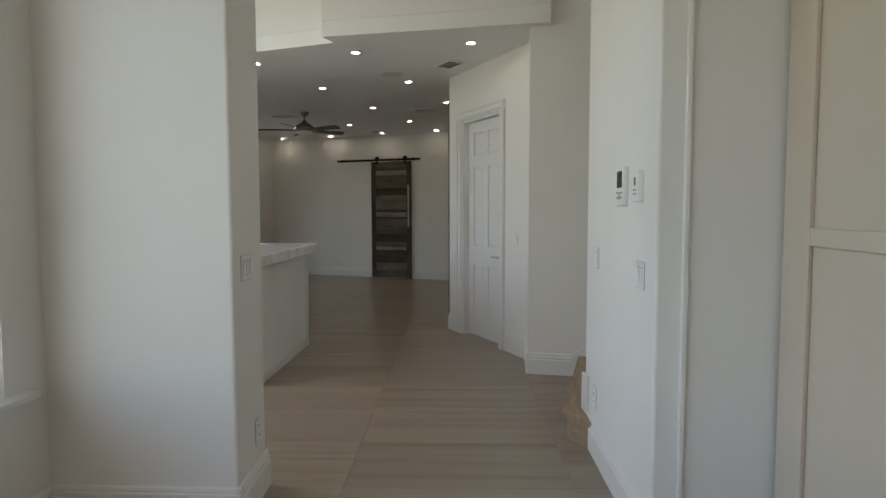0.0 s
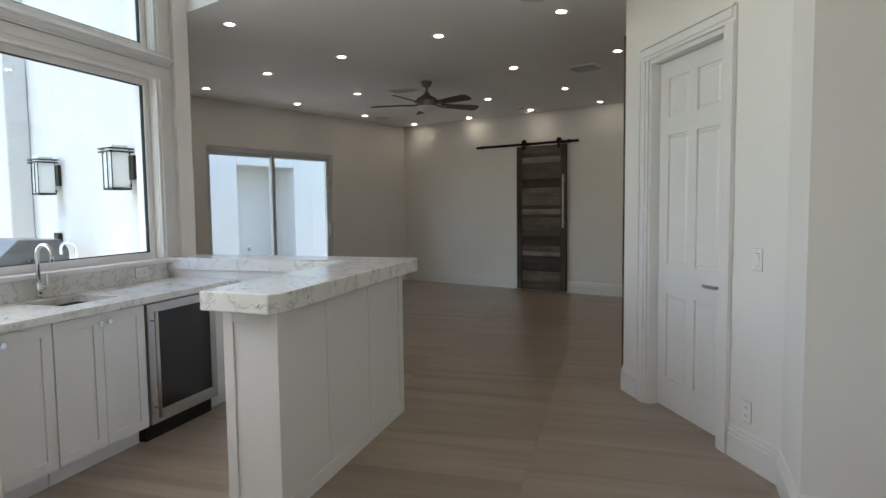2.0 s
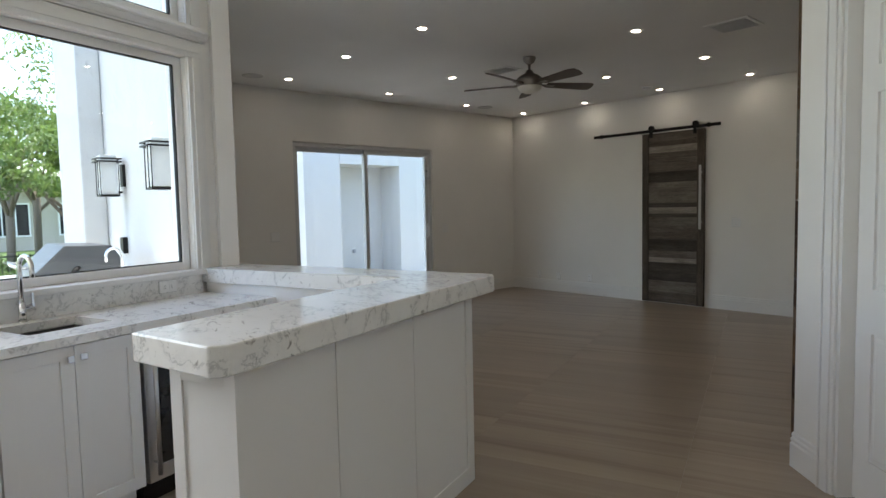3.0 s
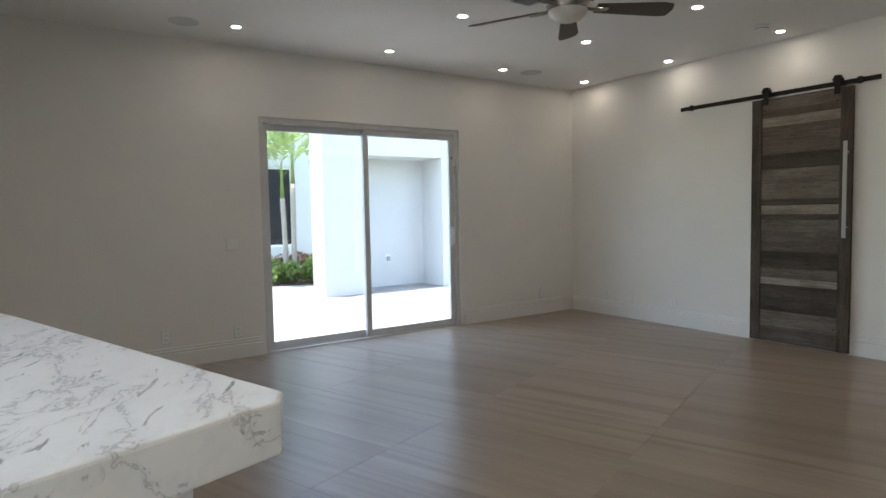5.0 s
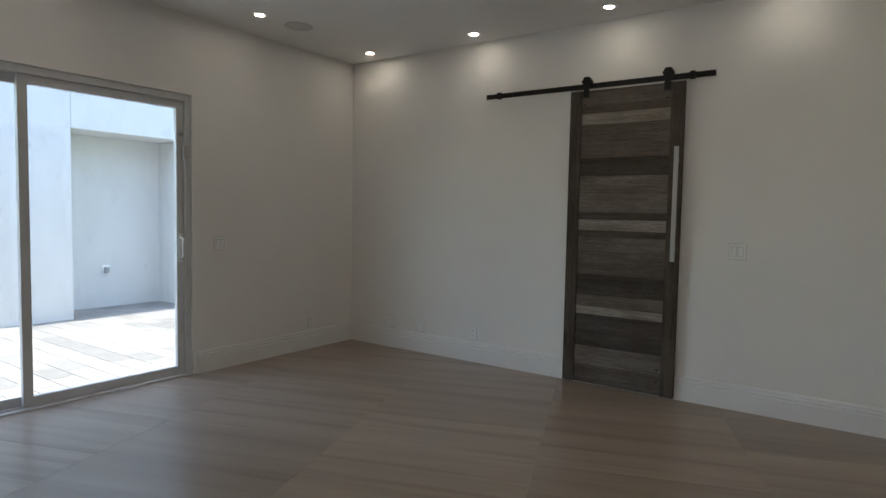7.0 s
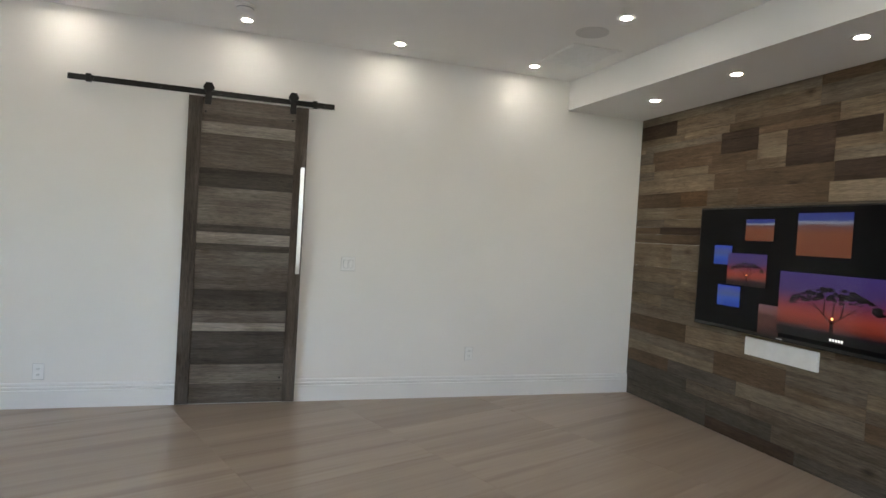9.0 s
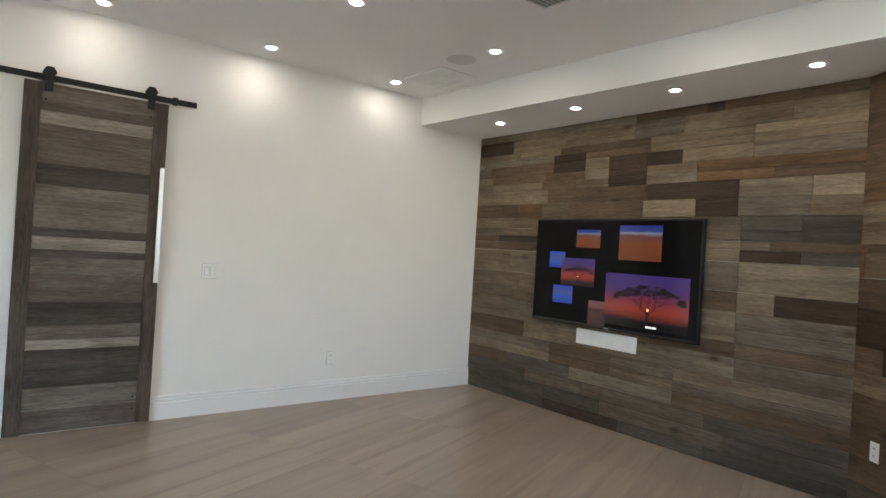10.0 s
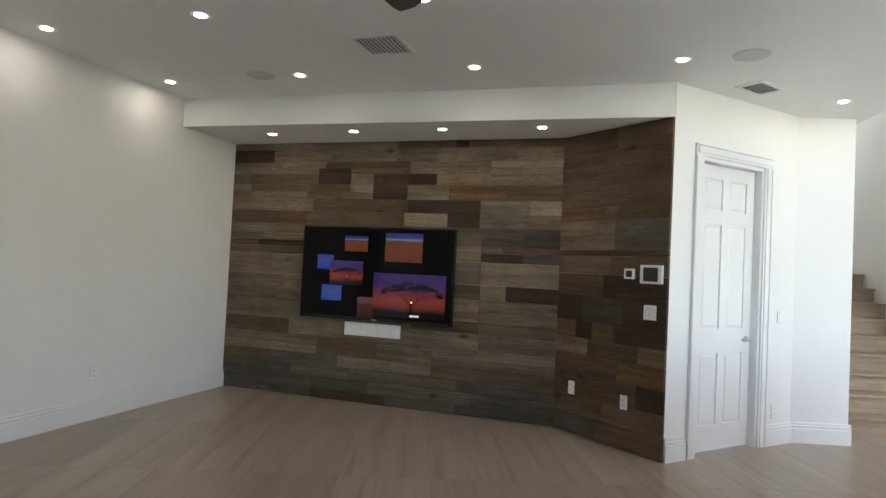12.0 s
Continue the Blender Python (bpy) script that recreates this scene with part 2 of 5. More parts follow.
ALU = plain("aluminium_frame_paint", (0.64, 0.645, 0.645), 0.35)
GLASS = glass_mat("clear_glass")
SMOKED = plain("smoked_glass", (0.015, 0.016, 0.018), 0.08)
MARBLE = marble("white_veined_marble")
TILE = floor_tile("striped_limestone_tile")
GROUT = plain("grout", (0.24, 0.205, 0.17), 0.85)
OAK = oak("oak_stair")
BLADEWOOD = plain("fan_blade_wood", (0.10, 0.075, 0.06), 0.45)
LAMP = glow("lamp_lens", (1.0, 0.90, 0.77), 12.4)
OPAL = plain("opal_glass", (0.85, 0.84, 0.80), 0.3)

# ---------- mesh helpers ----------


def box(bm, x0, x1, y0, y1, z0, z1, m=None):
    vs = [Vector((x, y, z)) for z in (z0, z1) for x, y in ((x0, y0), (x1, y0), (x1, y1), (x0, y1))]
    vs = [bm.verts.new(m @ v if m else v) for v in vs]
    for f in ((3, 2, 1, 0), (4, 5, 6, 7), (0, 1, 5, 4), (1, 2, 6, 5), (2, 3, 7, 6), (3, 0, 4, 7)):
        bm.faces.new([vs[i] for i in f])
    return bm


def prism(bm, pts, z0, z1, m=None):
    """Upright prism over a counter-clockwise outline."""
    lo = [bm.verts.new((m @ Vector((x, y, z0))) if m else (x, y, z0)) for x, y in pts]
    hi = [bm.verts.new((m @ Vector((x, y, z1))) if m else (x, y, z1)) for x, y in pts]
    n = len(pts)
    bm.faces.new(list(reversed(lo)))
    bm.faces.new(hi)
    for i in range(n):
        bm.faces.new([lo[i], lo[(i + 1) % n], hi[(i + 1) % n], hi[i]])
    return bm


def rod(bm, a, b, r, r2=None, seg=12, caps=True):
    a, b = Vector(a), Vector(b)
    q = (b - a).to_track_quat("Z", "Y")
    rings = []
    for p, rad in ((a, r), (b, r if r2 is None else r2)):
        rings.append([bm.verts.new(p + q @ Vector((rad * math.cos(t), rad * math.sin(t), 0))) for t in (i * 2 * math.pi / seg for i in range(seg))])
    for i in range(seg):
        f = bm.faces.new([rings[0][i], rings[0][(i + 1) % seg], rings[1][(i + 1) % seg], rings[1][i]])
        f.smooth = True
    if caps:
        bm.faces.new(list(reversed(rings[0])))
        bm.faces.new(rings[1])
    return bm


def lathe(bm, prof, seg=24, at=(0, 0, 0)):
    """Turned body: profile of (radius, z)."""
    at = Vector(at)
    rings = [[bm.verts.new(at + Vector((max(r, 1e-4) * math.cos(i * 2 * math.pi / seg), max(r, 1e-4) * math.sin(i * 2 * math.pi / seg), z))) for i in range(seg)] for r, z in prof]
    for a, b in zip(rings, rings[1:]):
        for i in range(seg):
            f = bm.faces.new([a[i], a[(i + 1) % seg], b[(i + 1) % seg], b[i]])
            f.smooth = True
    return bm


def tube(bm, pts, r, seg=12):
    pts = [Vector(p) for p in pts]
    rings = []
    for i, p in enumerate(pts):
        d = (pts[min(i + 1, len(pts) - 1)] - pts[max(i - 1, 0)]).normalized()
        q = d.to_track_quat("Z", "Y")
        rings.append([bm.verts.new(p + q @ Vector((r * math.cos(j * 2 * math.pi / seg), r * math.sin(j * 2 * math.pi / seg), 0))) for j in range(seg)])
    for a, b in zip(rings, rings[1:]):
        off = min(range(seg), key=lambda k: (a[0].co - b[k].co).length)
        for j in range(seg):
            f = bm.faces.new([a[j], a[(j + 1) % seg], b[(j + 1 + off) % seg], b[(j + off) % seg]])
            f.smooth = True
    bm.faces.new(list(reversed(rings[0])))
    bm.faces.new(rings[-1])
    return bm


def cells(bm, xs, ys, zs, skip=(), m=None):
    """A welded block on a grid of cuts, without the cells named in skip."""
    key = {}
    n = (len(xs) - 1, len(ys) - 1, len(zs) - 1)

    def vert(i, j, k):
        if (i, j, k) not in key:
            p = Vector((xs[i], ys[j], zs[k]))
            key[i, j, k] = bm.verts.new(m @ p if m else p)
        return key[i, j, k]

    def there(i, j, k):
        return 0 <= i < n[0] and 0 <= j < n[1] and 0 <= k < n[2] and (i, j, k) not in skip

    for i in range(n[0]):
        for j in range(n[1]):
            for k in range(n[2]):
                if not there(i, j, k):
                    continue
                for (di, dj, dk), q in (((-1, 0, 0), ((0, 0, 0), (0, 0, 1), (0, 1, 1), (0, 1, 0))), ((1, 0, 0), ((1, 0, 0), (1, 1, 0), (1, 1, 1), (1, 0, 1))),
                                        ((0, -1, 0), ((0, 0, 0), (1, 0, 0), (1, 0, 1), (0, 0, 1))), ((0, 1, 0), ((0, 1, 0), (0, 1, 1), (1, 1, 1), (1, 1, 0))),
                                        ((0, 0, -1), ((0, 0, 0), (0, 1, 0), (1, 1, 0), (1, 0, 0))), ((0, 0, 1), ((0, 0, 1), (1, 0, 1), (1, 1, 1), (0, 1, 1)))):
                    if not there(i + di, j + dj, k + dk):
                        bm.faces.new([vert(i + a, j + b, k + c) for a, b, c in q])
    return bm


def mesh_of(name, bm, material, bevel=0.0, seg=2):
    if bevel:
        bmesh.ops.bevel(bm, geom=list(bm.edges), offset=bevel, segments=seg, profile=0.5, affect="EDGES", clamp_overlap=True)
    bmesh.ops.recalc_face_normals(bm, faces=bm.faces)
    me = bpy.data.meshes.new(name)
    bm.to_mesh(me)
    bm.free()
    me.materials.append(material)
    return me


def part(name, bm, material, parent=None, label="", bevel=0.0):
    """Links a bmesh as one mesh object under a thing or a part."""
    ob = new(name, mesh_of(name, bm, material, bevel))
    if parent:
        ob.parent = parent
    if label:
        ob["label"] = label
    return ob


def thing(name, m, label, category, group=""):
    """An empty at a thing's base, at the pose m."""
    ob = new(name)
    ob.empty_display_size = 0.1
    ob.matrix_basis = m
    return tagged(ob, label, category, group)


def structure(name, bm, material, label, category, bevel=0.0):
    return tagged(part(name, bm, material, None, "", bevel), label, category, kind="structure")


def B():
    return bmesh.new()


def frame_of(p, q):
    """Matrix whose x runs from p to q and whose y points to the left of that."""
    p, q = Vector((p[0], p[1], 0)), Vector((q[0], q[1], 0))
    d = q - p
    return Matrix.Translation(p) @ Matrix.Rotation(math.atan2(d.y, d.x), 4, "Z"), d.length


def wall(name, p, q, z0, z1, th, label, openings=(), material=None, back=0.0):
    """A wall whose room side runs from p to q, and whose thickness lies to the left of that line."""
    m, n = frame_of(p, q)
    bm = B()
    x = -back
    for a0, a1, h0, h1 in sorted(openings):
        box(bm, x, a0, 0, th, z0, z1, m)
        if h0 > z0:
            box(bm, a0, a1, 0, th, z0, h0, m)
        if h1 < z1:
            box(bm, a0, a1, 0, th, h1, z1, m)
        x = a1
    box(bm, x, n + back, 0, th, z0, z1, m)
    return structure(name, bm, material or WALL, label, "wall")


BASE_PROFILE = [(0, 0.0), (-0.020, 0.0), (-0.020, 0.128), (-0.011, 0.135), (-0.017, 0.142), (-0.017, 0.155), (-0.008, 0.162), (-0.013, 0.169), (-0.010, 0.182), (0, 0.188)]


def moulding(name, p, q, profile, z=0.0, ext=(0, 0), label="white moulded baseboard with two grooves along the wall foot", cat="baseboard"):
    """Runs a profile of (across, up) from p to q; across is negative towards the room (right of the line)."""
    m, n = frame_of(p, q)
    bm = B()
    a = [bm.verts.new(m @ Vector((-ext[0], y - 0.001, z + h))) for y, h in profile]
    b = [bm.verts.new(m @ Vector((n + ext[1], y - 0.001, z + h))) for y, h in profile]
    k = len(profile)
    for i in range(k):
        bm.faces.new([a[i], a[(i + 1) % k], b[(i + 1) % k], b[i]])
    bm.faces.new(a)
    bm.faces.new(list(reversed(b)))
    return structure(name, bm, TRIM, label, cat)


def baseboard(p, q, ext=(0, 0)):
    return moulding("baseboard", p, q, BASE_PROFILE, 0.0, ext)


# ---------- the large structure ----------
XL, XR, YF, YN = -4.47, 2.22, 12.453, 6.06      # family room: glazed wall, plank wall, barn-door wall, near edge
CZ, SOF, HI = 2.97, 2.695, 4.4                   # ceiling, dropped soffit, tall hall ceiling
PW, PL, PF, PR = (XR, 8.80), (1.535, 7.875), (2.752, 6.750), (2.885, 6.256)
SD = Vector((0.989, 0.148, 0))                   # the way the stair climbs
P2 = (PR[0] + SD.x * 6.0, PR[1] + SD.y * 6.0)

bm = B()
box(bm, XL - 0.12, 10, -8, YF + 0.2, -0.25, -0.012)
structure("floor", bm, GROUT, "stone tile floor with striped grain and tight joints", "floor")

wall("wall_north", (XL - 0.2, YF), (XR + 0.2, YF), 0, CZ, 0.2, "white painted wall behind the sliding barn door")
GD0, GD1, GDH = 8.19, 10.56, 2.325               # sliding glass door
wall("wall_west", (XL, YN - 0.2), (XL, YF), 0, CZ + 0.3, 0.2, "white painted wall with the sliding glass door",
     [(GD0 - YN + 0.2, GD1 - YN + 0.2, 0.0, GDH)])
wall("wall_south", (-1.31, YN), (XL - 0.2, YN), -0.2, CZ + 0.3, 0.12, "white painted wall between the family room and the patio")
wall("wall_east", (XR + 0.03, YF), (XR + 0.03, 8.6), 0, CZ, 0.15, "wall behind the weathered plank cladding")
wall("wall_east_angled", (PW[0] + 0.03, PW[1]), (PL[0] + 0.02, PL[1] + 0.01), 0, CZ, 0.1, "angled wall behind the plank cladding")

DOOR_A, DOOR_B, DOOR_H = 0.335, 1.165, 2.43       # closet door opening along its wall
wall("wall_door", PL, PF, 0, CZ, 0.16, "white painted angled wall with a panelled closet door", [(DOOR_A, DOOR_B, 0.0, DOOR_H)])
wall("wall_fold", PF, PR, 0, CZ, 0.14, "white painted wall that folds towards the stair")
wall("wall_stair", PR, P2, 0, HI, 0.14, "white painted wall beside the stair")

# low ceiling of the family room, a mass up to the tall ceiling
bm = B()
prism(bm, [(XL - 0.2, YF + 0.2), (XL - 0.2, YN), (1.085, YN), (1.085, 5.86), (3.07, 6.19), (3.06, 6.30), (2.90, 6.42), (2.90, YF + 0.2)], CZ, CZ + 0.14)
structure("ceiling", bm, CEIL, "white flat ceiling with round recessed downlights", "ceiling")
bm = B()
prism(bm, [(-1.31, YN + 0.3), (-1.31, YN), (1.085, YN), (1.085, 5.86), (3.07, 6.19), (3.06, 6.30), (2.90, 6.42), (2.90, YN + 0.6)], CZ + 0.142, HI)
structure("wall_bulkhead", bm, WALL, "white bulkhead where the ceiling drops", "wall")
bm = B()
prism(bm, [(1.36, YF), (1.53, 7.880), PW, (XR, YF)], SOF, CZ - 0.002)
structure("ceiling_soffit", bm, CEIL, "white dropped soffit above the plank wall", "ceiling")
bm = B()
prism(bm, [(K(0.4, -5.2).x, K(0.4, -5.2).y), (K(9.5, -5.2).x, K(9.5, -5.2).y), (K(9.5, 6.5).x, K(9.5, 6.5).y), (K(0.4, 6.5).x, K(0.4, 6.5).y)], HI, HI + 0.15)
structure("ceiling_hall", bm, CEIL, "white tall ceiling over the hall and kitchen", "ceiling")

# hall: pillar wall, its window bay, thermostat wall, panelled wall, back wall
UP, VP0, VP1 = 3.225, 2.325, 2.746
bm = B()
prism(bm, [(0.40, VP0), (UP, VP0), (UP - 0.016, VP1), (0.40, VP1)], 0, HI, KM)
structure("wall_pillar", bm, WALL, "white painted wall end with rounded drywall corners", "wall", 0.012)
wall("wall_bay", K(2.36, -5.1), K(2.36, VP0), 0, HI, 0.2, "white painted wall with a window beside the hall", [(3.1, 7.18, 0.66, 3.0)])
UC, VC0, VC1 = 4.998, 2.162, 3.476
bm = B()
prism(bm, [(UC + 0.012, VC0), (5.6, VC0), (5.6, VC1), (UC, VC1)], 0, HI, KM)
structure("wall_control", bm, WALL, "white painted wall with thermostat and switches", "wall", 0.012)
wall("wall_hall_east", K(5.62, VC0), K(5.62, -5.1), 0, HI, 0.15, "painted wall of the hall")
wall("wall_hall_back", K(5.8, -5.0), K(2.1, -5.0), 0, HI, 0.15, "wall of the foyer")
sn = K(5.05, VC1) + SD * 0.05 + Vector((-0.148, 0.989, 0)) * 0.10
wall("wall_stair_near", (sn.x + 6.2 * SD.x, sn.y + 6.2 * SD.y), sn, 0, HI, 0.12, "white painted wall beside the stair")
e0 = Vector((PR[0], PR[1], 0)) + SD * 4.1
wall("wall_stair_end", (e0.x + 0.4, e0.y + 0.3), (e0.x + 0.6, e0.y - 2.2), 0, HI, 0.15, "white painted wall at the stair landing")

# kitchen window wall
UW, VW = 0.68, 6.225
WIN = (4.20, 5.87, 1.065, 2.41)
TRAN = (4.20, 5.87, 2.61, 3.70)
m = KM
bm = B()
x0, x1 = UW - 0.2, UW
cells(bm, (x0, x1), (VP1, 3.0, 4.08, WIN[0], WIN[1], VW), (0, WIN[2], WIN[3], TRAN[2], TRAN[3], HI), ((0, 3, 1), (0, 3, 3), (0, 1, 1), (0, 1, 2), (0, 1, 3)), m)
structure("wall_kitchen", bm, WALL, "white painted kitchen wall with a picture window and transom", "wall")
bm = B()
prism(bm, [(K(UW, VW).x, K(UW, VW).y), (-1.31, YN + 0.002), (-1.60, YN + 0.002), (K(UW - 0.2, VW - 0.3).x, K(UW - 0.2, VW - 0.3).y)], 0, HI)
structure("wall_kitchen_end", bm, WALL, "white painted end of the kitchen wall", "wall")

# baseboards
baseboard((XL, YF), (XR, YF))
baseboard((XL, GD1 + 0.035), (XL, YF))
baseboard((XL, YN), (XL, GD0 - 0.035))
baseboard((-1.31, YN), (XL, YN))
MD, _ = frame_of(PL, PF)


def on_door_wall(a):
    p = MD @ Vector((a, 0, 0))
    return (p.x, p.y)


baseboard(PL, on_door_wall(DOOR_A - 0.10))
baseboard(on_door_wall(DOOR_B + 0.10), PF, (0, 0.01))
baseboard(PF, PR, (0, 0.02))
ws = (PR[0] + SD.x * 0.47, PR[1] + SD.y * 0.47)
baseboard(PR, ws, (0.015, 0))
for a, b, e in ((K(UP, VP0), K(UP - 0.016, VP1), (0.02, 0.02)), (K(2.36, VP0), K(UP, VP0), (0, 0.02)), (K(2.36, -5.0), K(2.36, VP0), (0, 0)),
                (K(UC, VC1), K(UC + 0.012, VC0), (0.02, 0.02)), (K(5.62, VC0), K(5.62, -5.0), (0, 0))):
    baseboard(a, b, e)

# ---------- windows, doors and trim ----------


def rect_frame(bm, x0, x1, z0, z1, w, y0, y1, m):
    """Four mitreless bars round an opening; x and z are its inner edges' outside."""
    cells(bm, (x0, x0 + w, x1 - w, x1), (y0, y1), (z0, z0 + w, z1 - w, z1), ((1, 0, 1),), m)


def window(name, m, width, z0, z1, depth, label, casing=True, sill=True):
    """Fixed window in an opening; m's x runs along the room side of the wall, y into the wall."""
    w = thing(name, m @ Matrix.Translation((0, 0, z0)), label, "window")
    w["kind"] = "structure"
    h = z1 - z0
    I = Matrix.Identity(4)
    bm = B()
    rect_frame(bm, 0.002, width - 0.002, 0.002, h - 0.002, 0.05, depth * 0.25, depth * 0.55, I)
    part("window_frame", bm, TRIM, w, bevel=0.004)
    bm = B()
    rect_frame(bm, 0.052, width - 0.052, 0.052, h - 0.052, 0.007, depth * 0.30, depth * 0.42, I)
    part("gasket_or_shade", bm, SLOT, w, "dark glazing gasket")
    bm = B()
    box(bm, 0.054, width - 0.054, depth * 0.36, depth * 0.38, 0.054, h - 0.054)
    g = part("pane", bm, GLASS, w, "clear glass pane")
    g.visible_shadow = False
    if casing:
        for nm, a0, a1, b0, b1 in (("casing", -0.11, -0.002, 0, h), ("casing", width + 0.002, width + 0.11, 0, h), ("head_casing", -0.11, width + 0.11, h + 0.002, h + 0.10)):
            bm = B()
            box(bm, a0, a1, -0.018, -0.001, b0, b1)
            q = 0.028
            box(bm, a0 + q, a1 - q, -0.028, -0.0175, b0 if nm == "casing" else b0 + q, b1 if nm == "casing" else b1 - q)
            part(nm, bm, TRIM, w, bevel=0.003)
    if sill:
        bm = B()
        box(bm, -0.14, width + 0.14, -0.055, 0.10, -0.035, 0.002)
        part("window_sill", bm, TRIM, w, bevel=0.008)
        bm = B()
        box(bm, -0.12, width + 0.12, -0.030, -0.001, -0.075, -0.036)
        box(bm, -0.11, width + 0.11, -0.018, -0.001, -0.10, -0.074)
        part("apron", bm, TRIM, w, bevel=0.004)
    return w


# kitchen: x along v, y towards -u
MK = KM @ Matrix.Translation((UW, WIN[0], 0)) @ Matrix.Rotation(radians(90), 4, "Z")
window("window_1", MK, WIN[1] - WIN[0], WIN[2], WIN[3], 0.2, "white framed kitchen picture window above the marble splashback", True, False)
window("window_2", MK, TRAN[1] - TRAN[0], TRAN[2], TRAN[3], 0.2, "white framed transom window above the picture window", True, False)
HEAD_PROFILE = [(0, 0), (-0.020, 0), (-0.022, 0.010), (-0.030, 0.014), (-0.036, 0.028), (-0.050, 0.042), (-0.060, 0.046), (-0.062, 0.058), (-0.050, 0.064), (-0.038, 0.076), (-0.032, 0.088), (0, 0.088)]
moulding("trim_window_head", K(UW, WIN[0] - 0.14), K(UW, WIN[1] + 0.14), HEAD_PROFILE, WIN[3] + 0.106, (0, 0), "white crown moulding between window and transom", "trim")
bm = B()
box(bm, UW - 0.10, UW + 0.06, WIN[0] - 0.13, WIN[1] + 0.13, WIN[2] - 0.03, WIN[2] + 0.002, KM)
structure("trim_window_sill", bm, TRIM, "white window sill above the marble splashback", "trim", 0.006)
# unseen tall window, added so that more light reaches the kitchen
MK4 = KM @ Matrix.Translation((UW, 3.0, 0)) @ Matrix.Rotation(radians(90), 4, "Z")
window("window_unseen", MK4, 1.08, WIN[2], TRAN[3], 0.2, "unseen white framed side window added to light the kitchen", True, False)
# bay window in the hall
MB = KM @ Matrix.Translation((2.36, -2.0, 0)) @ Matrix.Rotation(radians(90), 4, "Z")
window("window_3", MB, 4.08, 0.66, 3.0, 0.2, "white framed hall window with a moulded sill", False)


def sliding_door():
    """Two-panel sliding glass door; x along the wall, y outwards."""
    m = Matrix.Translation((XL, GD0, 0)) @ Matrix.Rotation(radians(90), 4, "Z")
    w, h = GD1 - GD0, GDH
    d = thing("door_1", m, "two-panel sliding glass door in grey aluminium frame", "sliding door")
    d["kind"] = "structure"
    bm = B()
    box(bm, 0.002, 0.05, 0.02, 0.17, 0, h - 0.002)
    box(bm, w - 0.05, w - 0.002, 0.02, 0.17, 0, h - 0.002)
    box(bm, 0.05, w - 0.05, 0.02, 0.17, h - 0.055, h - 0.002)
    part("door_frame", bm, ALU, d, bevel=0.003)
    bm = B()
    box(bm, 0.002, w - 0.002, 0.0, 0.19, -0.011, 0.012)
    box(bm, 0.05, w - 0.05, 0.05, 0.06, 0.012, 0.026)
    box(bm, 0.05, w - 0.05, 0.11, 0.12, 0.012, 0.026)
    part("threshold", bm, ALU, d, "grey aluminium track", 0.002)
    mid = w / 2
    for a0, a1, y in ((0.05, mid + 0.03, 0.10), (mid - 0.05, w - 0.05, 0.045)):
        bm = B()
        rect_frame(bm, a0, a1, 0.02, h - 0.056, 0.062, y, y + 0.04, Matrix.Identity(4))
        p = part("sliding_panel", bm, ALU, d, bevel=0.003)
        bm = B()
        box(bm, a0 + 0.058, a1 - 0.058, y + 0.016, y + 0.024, 0.08, h - 0.116)
        g = part("pane", bm, GLASS, p, "clear glass pane")
        g.visible_shadow = False
        if y < 0.1:
            bm = B()
            tube(bm, [(a1 - 0.03, y, 0.98), (a1 - 0.03, y - 0.045, 1.0), (a1 - 0.03, y - 0.045, 1.14), (a1 - 0.03, y, 1.16)], 0.011)
            box(bm, a1 - 0.05, a1 - 0.01, y - 0.008, y, 0.95, 1.19)
            part("handle", bm, PLASTIC, p, "pale pull handle")
            bm = B()
            box(bm, a1 - 0.02, a1 + 0.035, y - 0.03, y, 1.80, 1.91)
            part("latch", bm, STEEL, p, "steel security latch", 0.004)
            bm = B()
            rod(bm, (a1 - 0.03, y, 2.0), (a1 - 0.03, y - 0.014, 2.0), 0.018)
            part("lock_button", bm, GREYPLASTIC, p)
    return d


sliding_door()


